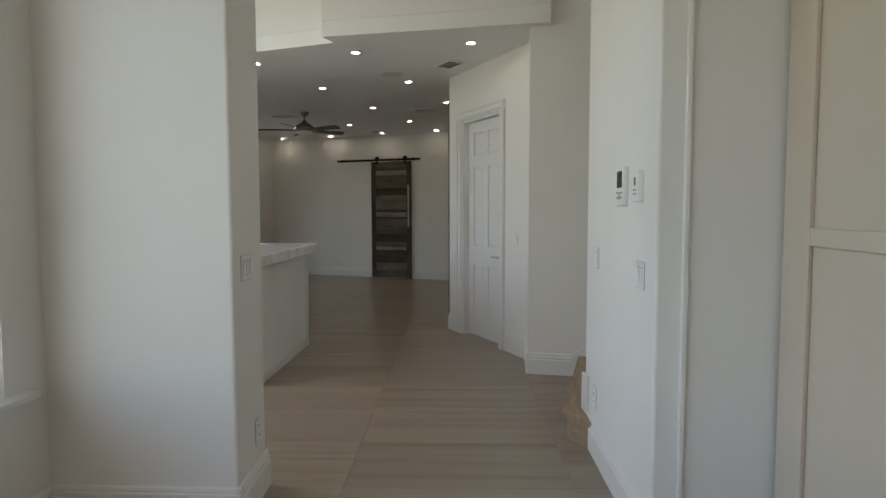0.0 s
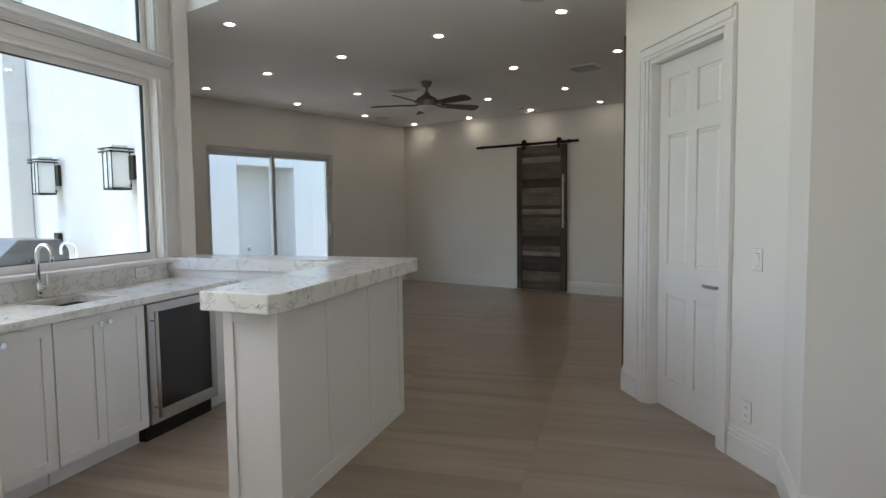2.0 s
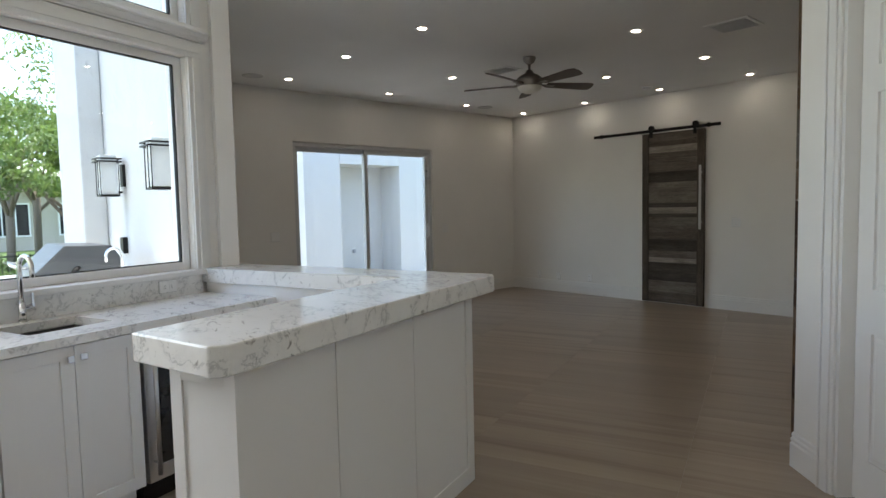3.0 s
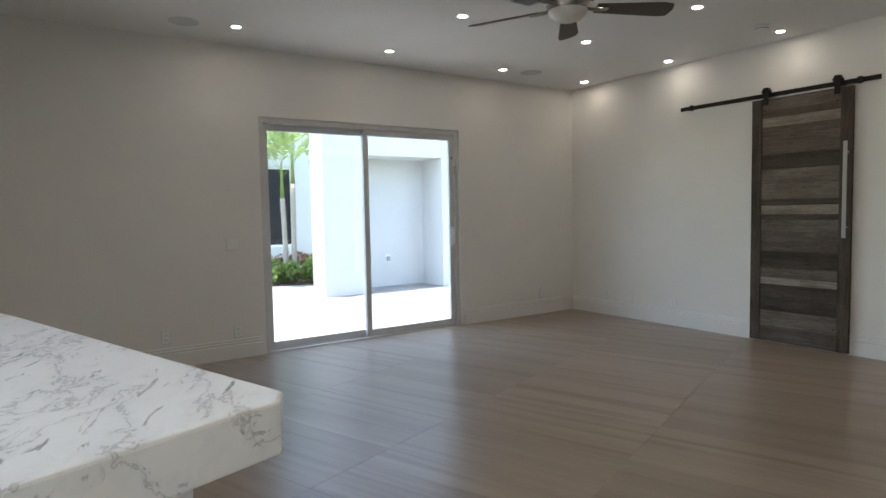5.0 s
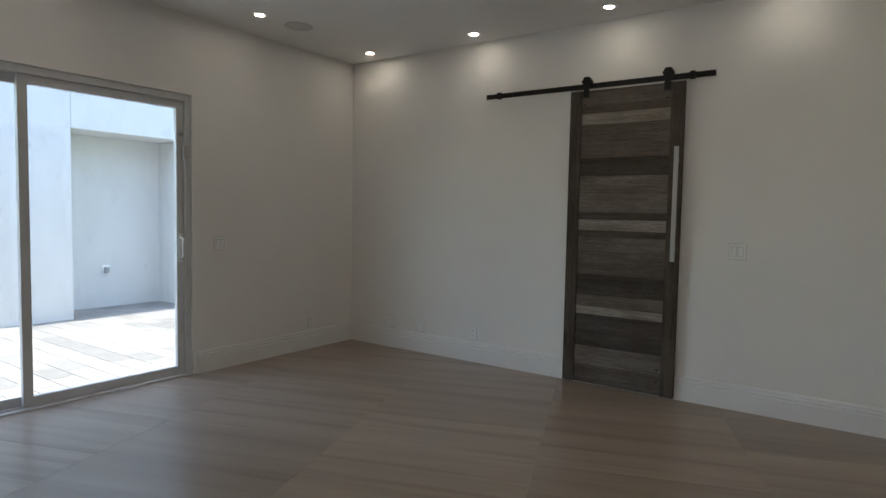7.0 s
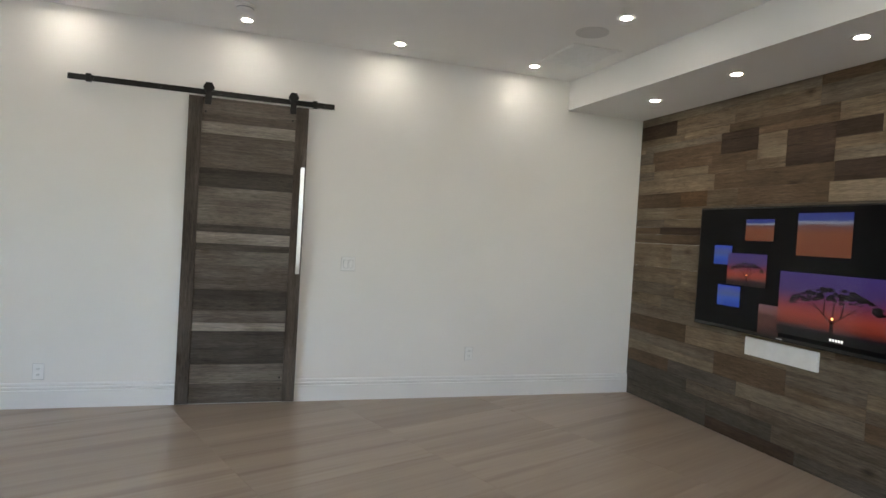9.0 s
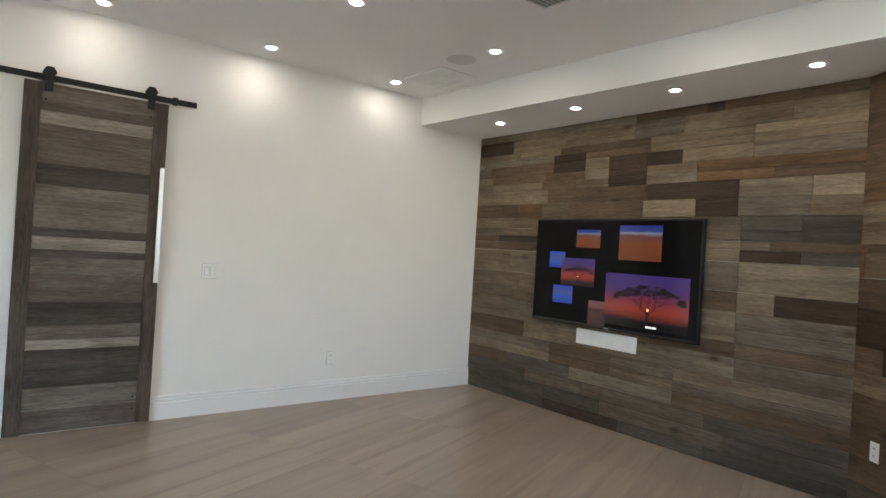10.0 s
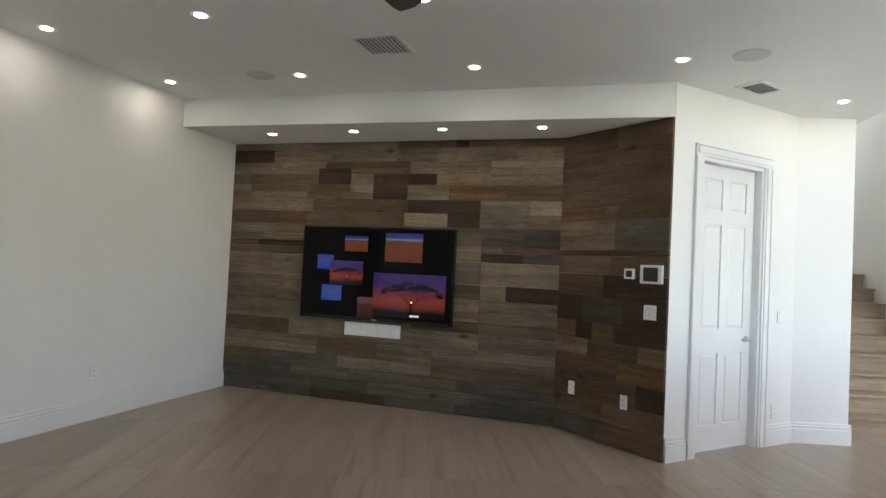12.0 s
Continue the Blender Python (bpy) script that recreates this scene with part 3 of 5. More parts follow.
def six_panel_door():
    m = MD @ Matrix.Translation((DOOR_A, 0, 0))
    w, h = DOOR_B - DOOR_A, DOOR_H
    d = thing("door_2", m, "white six-panel closet door, closed, with lever handle", "door")
    d["kind"] = "structure"
    jw = 0.03
    bm = B()
    box(bm, 0.001, jw, 0.0, 0.158, 0, h - 0.001)
    box(bm, w - jw, w - 0.001, 0.0, 0.158, 0, h - 0.001)
    box(bm, jw, w - jw, 0.0, 0.158, h - jw, h - 0.001)
    box(bm, jw, jw + 0.012, 0.109, 0.130, 0, h - jw)
    box(bm, w - jw - 0.012, w - jw, 0.109, 0.130, 0, h - jw)
    box(bm, jw + 0.012, w - jw - 0.012, 0.109, 0.130, h - jw - 0.012, h - jw)
    part("jamb", bm, TRIM, d)
    for nm, a0, a1, b0, b1 in (("casing", -0.092, 0.008, 0.0, h), ("casing", w - 0.008, w + 0.092, 0.0, h), ("head_casing", -0.092, w + 0.092, h + 0.0005, h + 0.095)):
        bm = B()
        box(bm, a0, a1, -0.016, -0.001, b0, b1)
        lo, hi = (a0 + 0.022, a1 - 0.022)
        box(bm, lo, hi, -0.026, -0.0155, b0 if nm == "casing" else b0 + 0.022, b1 if nm == "casing" else b1 - 0.022)
        outer = (a0, a0 + 0.016) if a0 < 0 and nm == "casing" else (a1 - 0.016, a1)
        if nm == "casing":
            box(bm, outer[0], outer[1], -0.03, -0.0155, b0, b1)
        else:
            box(bm, a0, a1, -0.03, -0.0155, b1 - 0.016, b1)
        part(nm, bm, TRIM, d, bevel=0.003)
    # leaf with recessed fields and raised centres
    a0, a1, y0, y1 = jw + 0.003, w - jw - 0.003, 0.070, 0.108
    zt = h - jw - 0.004
    st = 0.105
    midw = 0.09
    rows = [(0.22, 0.815), (1.02, 1.90), (2.02, zt - 0.115)]
    cx = (a0 + a1) / 2
    cols = [(a0 + st, cx - midw / 2), (cx + midw / 2, a1 - st)]
    bm = B()
    box(bm, a0, a0 + st, y0, y1, 0.012, zt)
    box(bm, a1 - st, a1, y0, y1, 0.012, zt)
    box(bm, cx - midw / 2, cx + midw / 2, y0, y1, 0.012, zt)
    zs = [0.012] + [z for r in rows for z in r] + [zt]
    for i in range(0, len(zs), 2):
        for c0, c1 in cols:
            box(bm, c0, c1, y0, y1, zs[i], zs[i + 1])
    leaf = part("leaf", bm, TRIM, d)
    for c0, c1 in cols:
        for r0, r1 in rows:
            bm = B()
            box(bm, c0, c1, y0 + 0.012, y1 - 0.004, r0, r1)
            g = 0.03
            lo = [bm.verts.new((x, y0 + 0.0118, z)) for x, z in ((c0 + 0.012, r0 + 0.012), (c1 - 0.012, r0 + 0.012), (c1 - 0.012, r1 - 0.012), (c0 + 0.012, r1 - 0.012))]
            hi = [bm.verts.new((x, y0 + 0.003, z)) for x, z in ((c0 + g, r0 + g), (c1 - g, r0 + g), (c1 - g, r1 - g), (c0 + g, r1 - g))]
            bm.faces.new(hi)
            for i in range(4):
                bm.faces.new([lo[i], lo[(i + 1) % 4], hi[(i + 1) % 4], hi[i]])
            part("panel", bm, TRIM, leaf)
    hx, hz = a1 - 0.06, 0.93
    bm = B()
    box(bm, hx - 0.026, hx + 0.026, y0 - 0.008, y0 - 0.0005, hz - 0.026, hz + 0.026)
    rod(bm, (hx, y0 - 0.008, hz), (hx, y0 - 0.05, hz), 0.010)
    box(bm, hx - 0.115, hx + 0.012, y0 - 0.056, y0 - 0.044, hz - 0.010, hz + 0.010)
    part("lever_handle", bm, STEEL, leaf, "chrome lever handle", 0.002)
    return d


six_panel_door()

# panelled beige wall at the hall's edge, with white casing next to it
bm = B()
box(bm, 5.11, 5.499, 2.137, 2.161, 0.0, 3.2, KM)
structure("trim_hall_casing", bm, TRIM, "white painted flat casing in the hall", "trim", 0.004)
bm = B()
box(bm, 5.105, 5.125, 2.122, 2.1365, 0.0, 3.2, KM)
structure("trim_hall_bead", bm, TRIM, "thin white bead on the hall casing", "trim", 0.004)
bm = B()
box(bm, 5.50, 5.60, -1.2, 2.12, 0.0, 3.2, KM)
pan = structure("wall_panelling", bm, BEIGE, "beige painted wall panelling with raised stiles", "wall")
for v0, v1, z0, z1 in ((1.94, 2.118, 0.0, 3.2), (0.2, 1.938, 1.30, 1.365), (0.2, 1.938, 0.0, 0.2)):
    bm = B()
    box(bm, 5.482, 5.499, v0, v1, z0, z1, KM)
    part("stile" if v1 > 2 else "rail", bm, BEIGE, pan, bevel=0.003)

# ---------- stair ----------


def stair():
    """Closed oak stair climbing along SD beside the stair wall."""
    o = Vector((PR[0], PR[1], 0)) + SD * 0.37
    m = Matrix.Translation(o) @ Matrix.Rotation(math.atan2(SD.y, SD.x), 4, "Z")
    s = thing("staircase", m, "oak staircase climbing beside white walls", "stairs")
    rise, run, wid, n = 0.178, 0.262, 1.46, 9
    for i in range(n):
        x, z = i * run + (0.06 if i else 0.0), i * rise
        wide = wid
        deep = run + 0.05 if i < n - 1 else 1.6
        bm = B()
        if i == 0:      # the lowest step wraps round the wall end with a clipped corner
            prism(bm, [(x + 0.09, -0.004), (x, -wide + 0.01), (0.145, -wide - 0.165), (0.165, -wide - 0.165), (0.165, -wide), (x + 0.02, -wide + 0.02), (x + 0.11, -0.004)], z, z + rise - 0.028)
        else:
            box(bm, x, x + 0.02, -wide, -0.004, z, z + rise - 0.028)
        part("riser", bm, OAK, s)
        bm = B()
        if i == 0:
            prism(bm, [(0.06, -0.004), (-0.03, -wide), (0.125, -wide - 0.19), (0.17, -wide - 0.19), (0.17, -wide), (deep + 0.03, -wide), (deep + 0.03, -0.004)], rise - 0.028, rise)
        else:
            box(bm, x - 0.03, x - 0.03 + deep, -wide, -0.004, z + rise - 0.028, z + rise)
        part("tread", bm, OAK, s, bevel=0.006)
    for y0, y1 in ((-0.003, -0.022), (-wid - 0.0, -wid - 0.02)):
        bm = B()
        s0 = 0.0 if y0 > -1 else 0.30
        a = [(s0, s0 * 0.68), (s0 + 0.30, s0 * 0.68), (n * run, n * rise - 0.15), (n * run, n * rise + 0.14), (s0, 0.19 + s0 * 0.65)]
        va = [bm.verts.new((x, y0, z)) for x, z in a]
        vb = [bm.verts.new((x, y1, z)) for x, z in a]
        bm.faces.new(va)
        bm.faces.new(list(reversed(vb)))
        for i in range(len(a)):
            bm.faces.new([va[i], va[(i + 1) % len(a)], vb[(i + 1) % len(a)], vb[i]])
        part("skirt_board", bm, TRIM, s, "white sloping skirt board")
    return s


stair()

# ---------- ceiling lamps ----------


def downlight():
    d = thing("downlight", Matrix.Identity(4), "round white recessed downlight, switched on, in the ceiling", "ceiling light", "recessed downlights")
    bm = B()
    lathe(bm, [(0.035, -0.001), (0.060, -0.001), (0.062, -0.003), (0.058, -0.0055), (0.040, -0.0065), (0.035, -0.004)], 28)
    part("trim_ring", bm, PLASTIC, d)
    bm = B()
    lathe(bm, [(0.0, -0.0060), (0.036, -0.0055)], 24)
    part("lens", bm, LAMP, d, "glowing warm white lens")
    return d


LIGHTS = [(-3.88, 7.85), (-2.59, 7.81), (-1.385, 7.795), (-0.163, 7.81), (1.01, 7.87), (-3.92, 9.35), (-2.68, 9.35), (-0.27, 9.355), (0.92, 9.36),
          (-3.975, 10.85), (-2.70, 10.825), (-1.543, 10.85), (-0.34, 10.85), (0.865, 10.85), (-4.0, 12.195), (-2.78, 12.195), (-1.545, 12.14), (-0.37, 12.135), (0.84, 12.16),
          (-1.306, 6.44), (-0.095, 6.435), (1.098, 6.44), (2.26, 6.535)]
SLIGHTS = [(1.75, 11.69), (1.72, 10.76), (1.735, 9.87), (1.75, 8.955)]
first = None
for (x, y), z in [(p, CZ) for p in LIGHTS] + [(p, SOF) for p in SLIGHTS]:
    if first is None:
        first = downlight()
        first.matrix_basis = pose(x, y, z)
    else:
        copy_thing(first, pose(x, y, z))

# ---------- kitchen ----------


def cabinet(v0, v1, doors, knob_side):
    """Base unit with shaker doors facing +u."""
    m = KM @ Matrix.Translation((0, v0, 0))
    w = v1 - v0
    c = thing("base_cabinet", m, "white shaker base cabinet under the marble worktop", "cabinet", "kitchen base cabinets")
    bm = B()
    if v0 < SK[2] < v1:
        cells(bm, (0.70, SK[0] - 0.004, SK[1] + 0.004, 1.262), (0.001, SK[2] - v0 - 0.004, SK[3] - v0 + 0.004, w - 0.001), (0.105, 0.69, 0.872), ((1, 1, 1),))
    else:
        box(bm, 0.70, 1.262, 0.001, w - 0.001, 0.105, 0.872)
    part("body", bm, CAB, c)
    bm = B()
    box(bm, 0.70, 1.20, 0.001, w - 0.001, 0.0, 0.104)
    part("toe_kick", bm, CAB, c)
    dw = w / doors
    for i in range(doors):
        a, b = i * dw + 0.0015, (i + 1) * dw - 0.0015
        z0, z1, fr = 0.112, 0.866, 0.058
        bm = B()
        cells(bm, (1.264, 1.274, 1.284), (a, a + fr, b - fr, b), (z0, z0 + fr, z1 - fr, z1), ((1, 1, 1),))
        d = part("door", bm, CAB, c, bevel=0.0012)
        y = b - 0.027 if (knob_side[i] > 0) else a + 0.027
        bm = B()
        rod(bm, (1.284, y, 0.815), (1.302, y, 0.815), 0.006)
        box(bm, 1.302, 1.312, y - 0.014, y + 0.014, 0.801, 0.829)
        part("knob", bm, CHROME, d, "square chrome knob", 0.002)
    return c


SK = (0.80, 1.12, 4.64, 5.02)
cabinet(2.74, 3.22, 1, (1,))
cabinet(3.225, 3.825, 2, (1, -1))
cabinet(3.83, 4.425, 2, (1, -1))
cabinet(4.43, 5.038, 2, (1, -1))
cabinet(5.69, 5.925, 1, (-1,))


def wine_cooler():
    m = KM @ Matrix.Translation((0, 5.045, 0))
    c = thing("wine_cooler", m, "under-counter wine cooler with steel frame and dark glass door", "appliance")
    w = 0.635
    bm = B()
    box(bm, 0.68, 1.255, 0.004, w - 0.004, 0.10, 0.868)
    part("body", bm, BLACK, c)
    bm = B()
    box(bm, 0.70, 1.235, 0.01, w - 0.01, 0.0, 0.099)
    part("kick_plate", bm, BLACK, c, "black kick plate")
    fr = 0.055
    bm = B()
    cells(bm, (1.257, 1.295), (0.005, 0.005 + fr, w - 0.005 - fr, w - 0.005), (0.115, 0.19, 0.862 - fr, 0.862), ((0, 1, 1),))
    d = part("door", bm, STEEL, c, "brushed steel door frame", 0.002)
    bm = B()
    box(bm, 1.262, 1.288, 0.058, w - 0.058, 0.188, 0.809)
    part("pane", bm, SMOKED, d, "dark tinted glass")
    bm = B()
    rod(bm, (1.335, 0.035, 0.16), (1.335, 0.035, 0.82), 0.011)
    rod(bm, (1.295, 0.035, 0.22), (1.335, 0.035, 0.22), 0.007)
    rod(bm, (1.295, 0.035, 0.76), (1.335, 0.035, 0.76), 0.007)
    part("handle", bm, STEEL, d, "vertical steel bar handle")


wine_cooler()

# worktop with the sink's cut-out
bm = B()
zt0, zt1 = 0.875, 0.915
cells(bm, (0.702, SK[0], SK[1], 1.312), (2.72, SK[2], SK[3], 5.925), (zt0, zt1), ((1, 1, 0),))
top = part("worktop", bm, MARBLE)
top.matrix_basis = KM
tagged(top, "white grey-veined marble worktop along the kitchen window", "countertop")
bm = B()
box(bm, UW + 0.001, 0.701, 2.72, 5.9, 0.86, 1.033)
sp = part("splashback", bm, MARBLE)
sp.matrix_basis = KM
tagged(sp, "low white veined marble splashback under the window sill", "splashback")


def sink():
    s = thing("sink", KM @ Matrix.Translation((SK[0], SK[2], 0)), "undermount steel sink set in the marble worktop", "sink")
    w, d = SK[1] - SK[0], SK[3] - SK[2]
    bm = B()
    t = 0.004
    box(bm, 0.0005, t, 0.0005, d - 0.0005, 0.70, 0.872)
    box(bm, w - t, w - 0.0005, 0.0005, d - 0.0005, 0.70, 0.872)
    box(bm, t, w - t, 0.0005, t, 0.70, 0.872)
    box(bm, t, w - t, d - t, d - 0.0005, 0.70, 0.872)
    box(bm, 0.0005, w - 0.0005, 0.0005, d - 0.0005, 0.695, 0.70)
    part("basin", bm, plain("sink_grey", (0.07, 0.068, 0.065), 0.35), s)
    bm = B()
    lathe(bm, [(0.0, 0.7035), (0.03, 0.7035), (0.042, 0.7015), (0.045, 0.7005)], 20, (w / 2, d / 2, 0))
    part("drain", bm, CHROME, s)


sink()


def faucet(m, label, h=0.24):
    f = thing("faucet", m, label, "faucet")
    bm = B()
    lathe(bm, [(0.0, 0.0), (0.026, 0.0), (0.026, 0.006), (0.018, 0.012)], 20)
    rod(bm, (0, 0, 0.004), (0, 0, 0.10), 0.017, seg=16)
    part("base", bm, CHROME, f)
    bm = B()
    pts = [(0, 0, 0.08), (0, 0, h)] + [(0.055 - 0.055 * math.cos(a), 0, h + 0.055 * math.sin(a)) for a in (i * math.pi / 8 for i in range(1, 9))] + [(0.11, 0, h - 0.045)]
    tube(bm, pts, 0.0115, 14)
    part("spout", bm, CHROME, f)
    bm = B()
    rod(bm, (0, 0, 0.075), (0, 0.045, 0.075), 0.012)
    box(bm, -0.006, 0.006, 0.045, 0.055, 0.07, 0.14)
    part("lever", bm, CHROME, f)
    return f


faucet(KM @ Matrix.Translation((0.752, 4.80, 0.915)), "chrome gooseneck faucet on the marble worktop", 0.27)


def bar():
    b = thing("breakfast_bar", KM, "white panelled bar wall below a thick marble top", "bar counter")
    u0, u1, v0, v1 = 2.285, 2.572, 4.465, 6.02
    bm = B()
    prism(bm, [(u0 + 0.012, v0 + 0.012), (u1 - 0.012, v0 + 0.012), (u1 - 0.012, v1 - 0.012), (2.40, v1 - 0.012), (2.40, 6.14), (0.70, 6.14), (0.70, 5.93), (u0 + 0.012, 5.93)], 0, 0.978)
    part("core", bm, CAB, b)
    for a0, a1 in ((v0, 4.919), (4.922, 5.449), (5.452, v1)):
        bm = B()
        box(bm, u1 - 0.0115, u1 - 0.001, a0 + 0.001, a1, 0.0, 0.977)
        part("panel", bm, CAB, b, bevel=0.0012)
    for a0, a1, z0, z1 in ((v0 + 0.001, v1, 0.0, 0.085), (5.945, v1, 0.086, 0.977)):
        bm = B()
        box(bm, u1 - 0.0009, u1 + 0.006, a0, a1, z0, z1)
        part("rail" if z1 < 0.2 else "stile", bm, CAB, b, bevel=0.0012)
    bm = B()
    box(bm, u0, u1 - 0.012, v0 + 0.001, v0 + 0.0115, 0.0, 0.977)
    part("end_panel", bm, CAB, b)
    for a0, a1, z0, z1 in ((u0, u0 + 0.052, 0.0, 0.977), (u1 - 0.045, u1, 0.0, 0.977), (u0 + 0.0525, u1 - 0.0455, 0.0, 0.08), (u0 + 0.0525, u1 - 0.0455, 0.915, 0.977)):
        bm = B()
        box(bm, a0, a1, v0 - 0.007, v0 + 0.0009, z0, z1)
        part("end_frame", bm, CAB, b, bevel=0.001)
    bm = B()
    box(bm, u0 + 0.001, u0 + 0.0115, v0 + 0.012, 5.925, 0.0, 0.977)
    part("inner_panel", bm, CAB, b)
    bm = B()
    prism(bm, [(2.225, 4.378), (2.605, 4.340), (2.643, 4.378), (2.645, 6.155), (2.605, 6.195), (0.69, 6.262), (0.69, 5.905), (2.235, 5.905)], 0.980, 1.070)
    t = part("bar_top", bm, MARBLE, None, "", 0.006)
    t.matrix_basis = KM
    tagged(t, "thick white grey-veined marble bar top with clipped corners", "countertop")


bar()

# ---------- plates on walls ----------


def plate(name, m, w, h, kind, label, category="outlet", group=""):
    """A cover plate on a wall: x along the wall, y into the room as negative, z up, origin at its centre."""
    p = thing(name, m, label, category, group)
    # slightly larger grey sheet paints a contact shadow along the plate's edge
    bm = B()
    box(bm, -w / 2 - 0.0015, w / 2 + 0.0015, -0.0022, -0.0004, -h / 2 - 0.0025, h / 2 + 0.0015)
    part("gasket_or_shade", bm, GREYPLASTIC, p, "grey edge that paints the contact shadow round the plate")
    bm = B()
    box(bm, -w / 2, w / 2, -0.006, -0.0005, -h / 2, h / 2)
    part("cover_plate", bm, PLASTIC, p, bevel=0.002)
    if kind == "outlet":
        for z in (-0.022, 0.022):
            bm = B()
            box(bm, -0.017, 0.017, -0.0085, -0.006, z - 0.014, z + 0.014)
            part("socket", bm, PLASTIC, p, bevel=0.002)
            for x in (-0.006, 0.006):
                bm = B()
                box(bm, x - 0.0014, x + 0.0014, -0.0092, -0.0084, z - 0.005, z + 0.006)
                part("slot", bm, SLOT, p, "dark slot")
    elif isinstance(kind, int):
        for i in range(kind):
            x = (i - (kind - 1) / 2) * 0.046
            bm = B()
            box(bm, x - 0.0165, x + 0.0165, -0.0085, -0.006, -0.033, 0.033)
            r = part("rocker", bm, PLASTIC, p, bevel=0.0015)
            # grey sheet paints the shade in the gap round the rocker
            bm = B()
            box(bm, x - 0.0185, x + 0.0185, -0.0066, -0.0058, -0.035, 0.035)
            part("rocker_shade", bm, GREYPLASTIC, p, "grey edge that paints the shade round the rocker")
            r.matrix_basis = Matrix.Rotation(radians(2.0), 4, "X")
            for z in (-0.048, 0.048):
                bm = B()
                rod(bm, (x, -0.006, z), (x, -0.0072, z), 0.0028, seg=8)
                part("screw", bm, STEEL, p)
    return p


def at_wall(p, q, a, z, off=0.0):
    m, _ = frame_of(p, q)
    return m @ Matrix.Translation((a, -off, z))


NW = ((XL, YF), (XR, YF))
WW = ((XL, YN), (XL, YF))
DW = (PL, PF)
AW = (PW, PL)
PILL = (K(UP, VP0), K(UP - 0.016, VP1))
CW = (K(UC, VC1), K(UC + 0.012, VC0))
SO = "white wall outlet above the baseboard"
for x, z in ((0.50, 0.39), (-2.88, 0.27), (-3.90, 0.26), (-3.50, 0.26)):
    plate("outlet", at_wall(*NW, x - XL, z), 0.072, 0.116, "outlet" if x != -3.50 else "blank", SO, "outlet", "wall outlets")
for y, z in ((7.28, 0.28), (7.92, 0.26), (11.87, 0.27)):
    plate("outlet", at_wall(*WW, y - YN, z), 0.072, 0.116, "outlet", SO, "outlet", "wall outlets")
plate("switch_plate", at_wall(*NW, -0.64 - XL, 1.16), 0.116, 0.116, 2, "white double rocker switch beside the barn door", "light switch")
plate("blank_plate", at_wall(*WW, 7.90 - YN, 1.10), 0.12, 0.116, "blank", "white blank cover plate on the white wall", "cover plate")
plate("switch_plate", at_wall(*WW, 10.82 - YN, 1.10), 0.12, 0.116, 2, "white switch plate beside the sliding glass door", "light switch")
plate("switch_plate", at_wall(*DW, 1.455, 1.135), 0.075, 0.116, 1, "white rocker switch beside the closet door", "light switch")
plate("outlet", at_wall(*DW, 1.40, 0.295), 0.072, 0.116, "outlet", "white wall outlet beside the closet door", "outlet")
plate("switch_plate", at_wall(*AW, 1.003, 1.145, 0.0225), 0.118, 0.118, 2, "white double switch on the weathered planks", "light switch")
for a, z in ((0.216, 0.407), (0.785, 0.39)):
    plate("outlet", at_wall(*AW, a, z, 0.0225), 0.072, 0.118, "outlet", "white outlet set on the weathered planks", "outlet")
plate("switch_plate", at_wall(*PILL, 2.51 - VP0, 1.165), 0.165, 0.116, 3, "white triple rocker switch on the hall wall end", "light switch")
plate("outlet", at_wall(*PILL, 2.62 - VP0, 0.34), 0.072, 0.116, "outlet", "white outlet low on the hall wall end", "outlet")
plate("switch_plate", at_wall(*CW, VC1 - 3.19, 1.156), 0.072, 0.116, 1, "white single rocker switch on the thermostat wall", "light switch")
plate("switch_plate", at_wall(*CW, VC1 - 2.364, 1.15), 0.118, 0.116, 2, "white double rocker switch on the thermostat wall", "light switch")
plate("outlet", at_wall(*CW, VC1 - 3.2, 0.34), 0.072, 0.116, "outlet", "white outlet low on the thermostat wall", "outlet")
plate("outlet", KM @ Matrix.Translation((0.701, 5.64, 0.985)) @ Matrix.Rotation(radians(90), 4, "Z") @ Matrix.Rotation(radians(90), 4, "Y"),
      0.072, 0.116, "outlet", "white outlet laid sideways on the marble splashback", "outlet")


def thermostat(m, w, h, label, screen, buttons):
    t = thing("thermostat", m, label, "thermostat")
    bm = B()
    box(bm, -w / 2, w / 2, -0.026, -0.0005, -h / 2, h / 2)
    part("housing", bm, PLASTIC, t, bevel=0.004)
    x0, x1, z0, z1 = screen
    bm = B()
    box(bm, x0, x1, -0.0275, -0.0255, z0, z1)
    part("display", bm, SCREEN_DARK, t, "dark display")
    for x, z, bw, bh in buttons:
        bm = B()
        box(bm, x - bw / 2, x + bw / 2, -0.0285, -0.0255, z - bh / 2, z + bh / 2)
        part("button", bm, GREYPLASTIC, t, "grey button")
    return t


thermostat(at_wall(*CW, VC1 - 2.642, 1.54), 0.125, 0.185, "white wall control with dark screen and grey buttons",
           (-0.042, 0.042, -0.005, 0.072), [(-0.036, -0.03, 0.03, 0.008), (0.0, -0.03, 0.03, 0.008), (0.036, -0.03, 0.03, 0.008), (0.0, -0.05, 0.022, 0.022), (-0.036, -0.052, 0.026, 0.007), (0.036, -0.052, 0.026, 0.007)])
thermostat(at_wall(*CW, VC1 - 2.385, 1.535), 0.078, 0.135, "white narrow wall keypad beside the wall control",
           (-0.008, 0.008, 0.0, 0.036), [(x, z, 0.013, 0.008) for x in (-0.014, 0.014) for z in (-0.018, -0.036)])
thermostat(at_wall(*AW, 0.805, 1.447, 0.0225), 0.10, 0.085, "small white square thermostat on the weathered planks", (-0.03, 0.03, -0.026, 0.026), [])
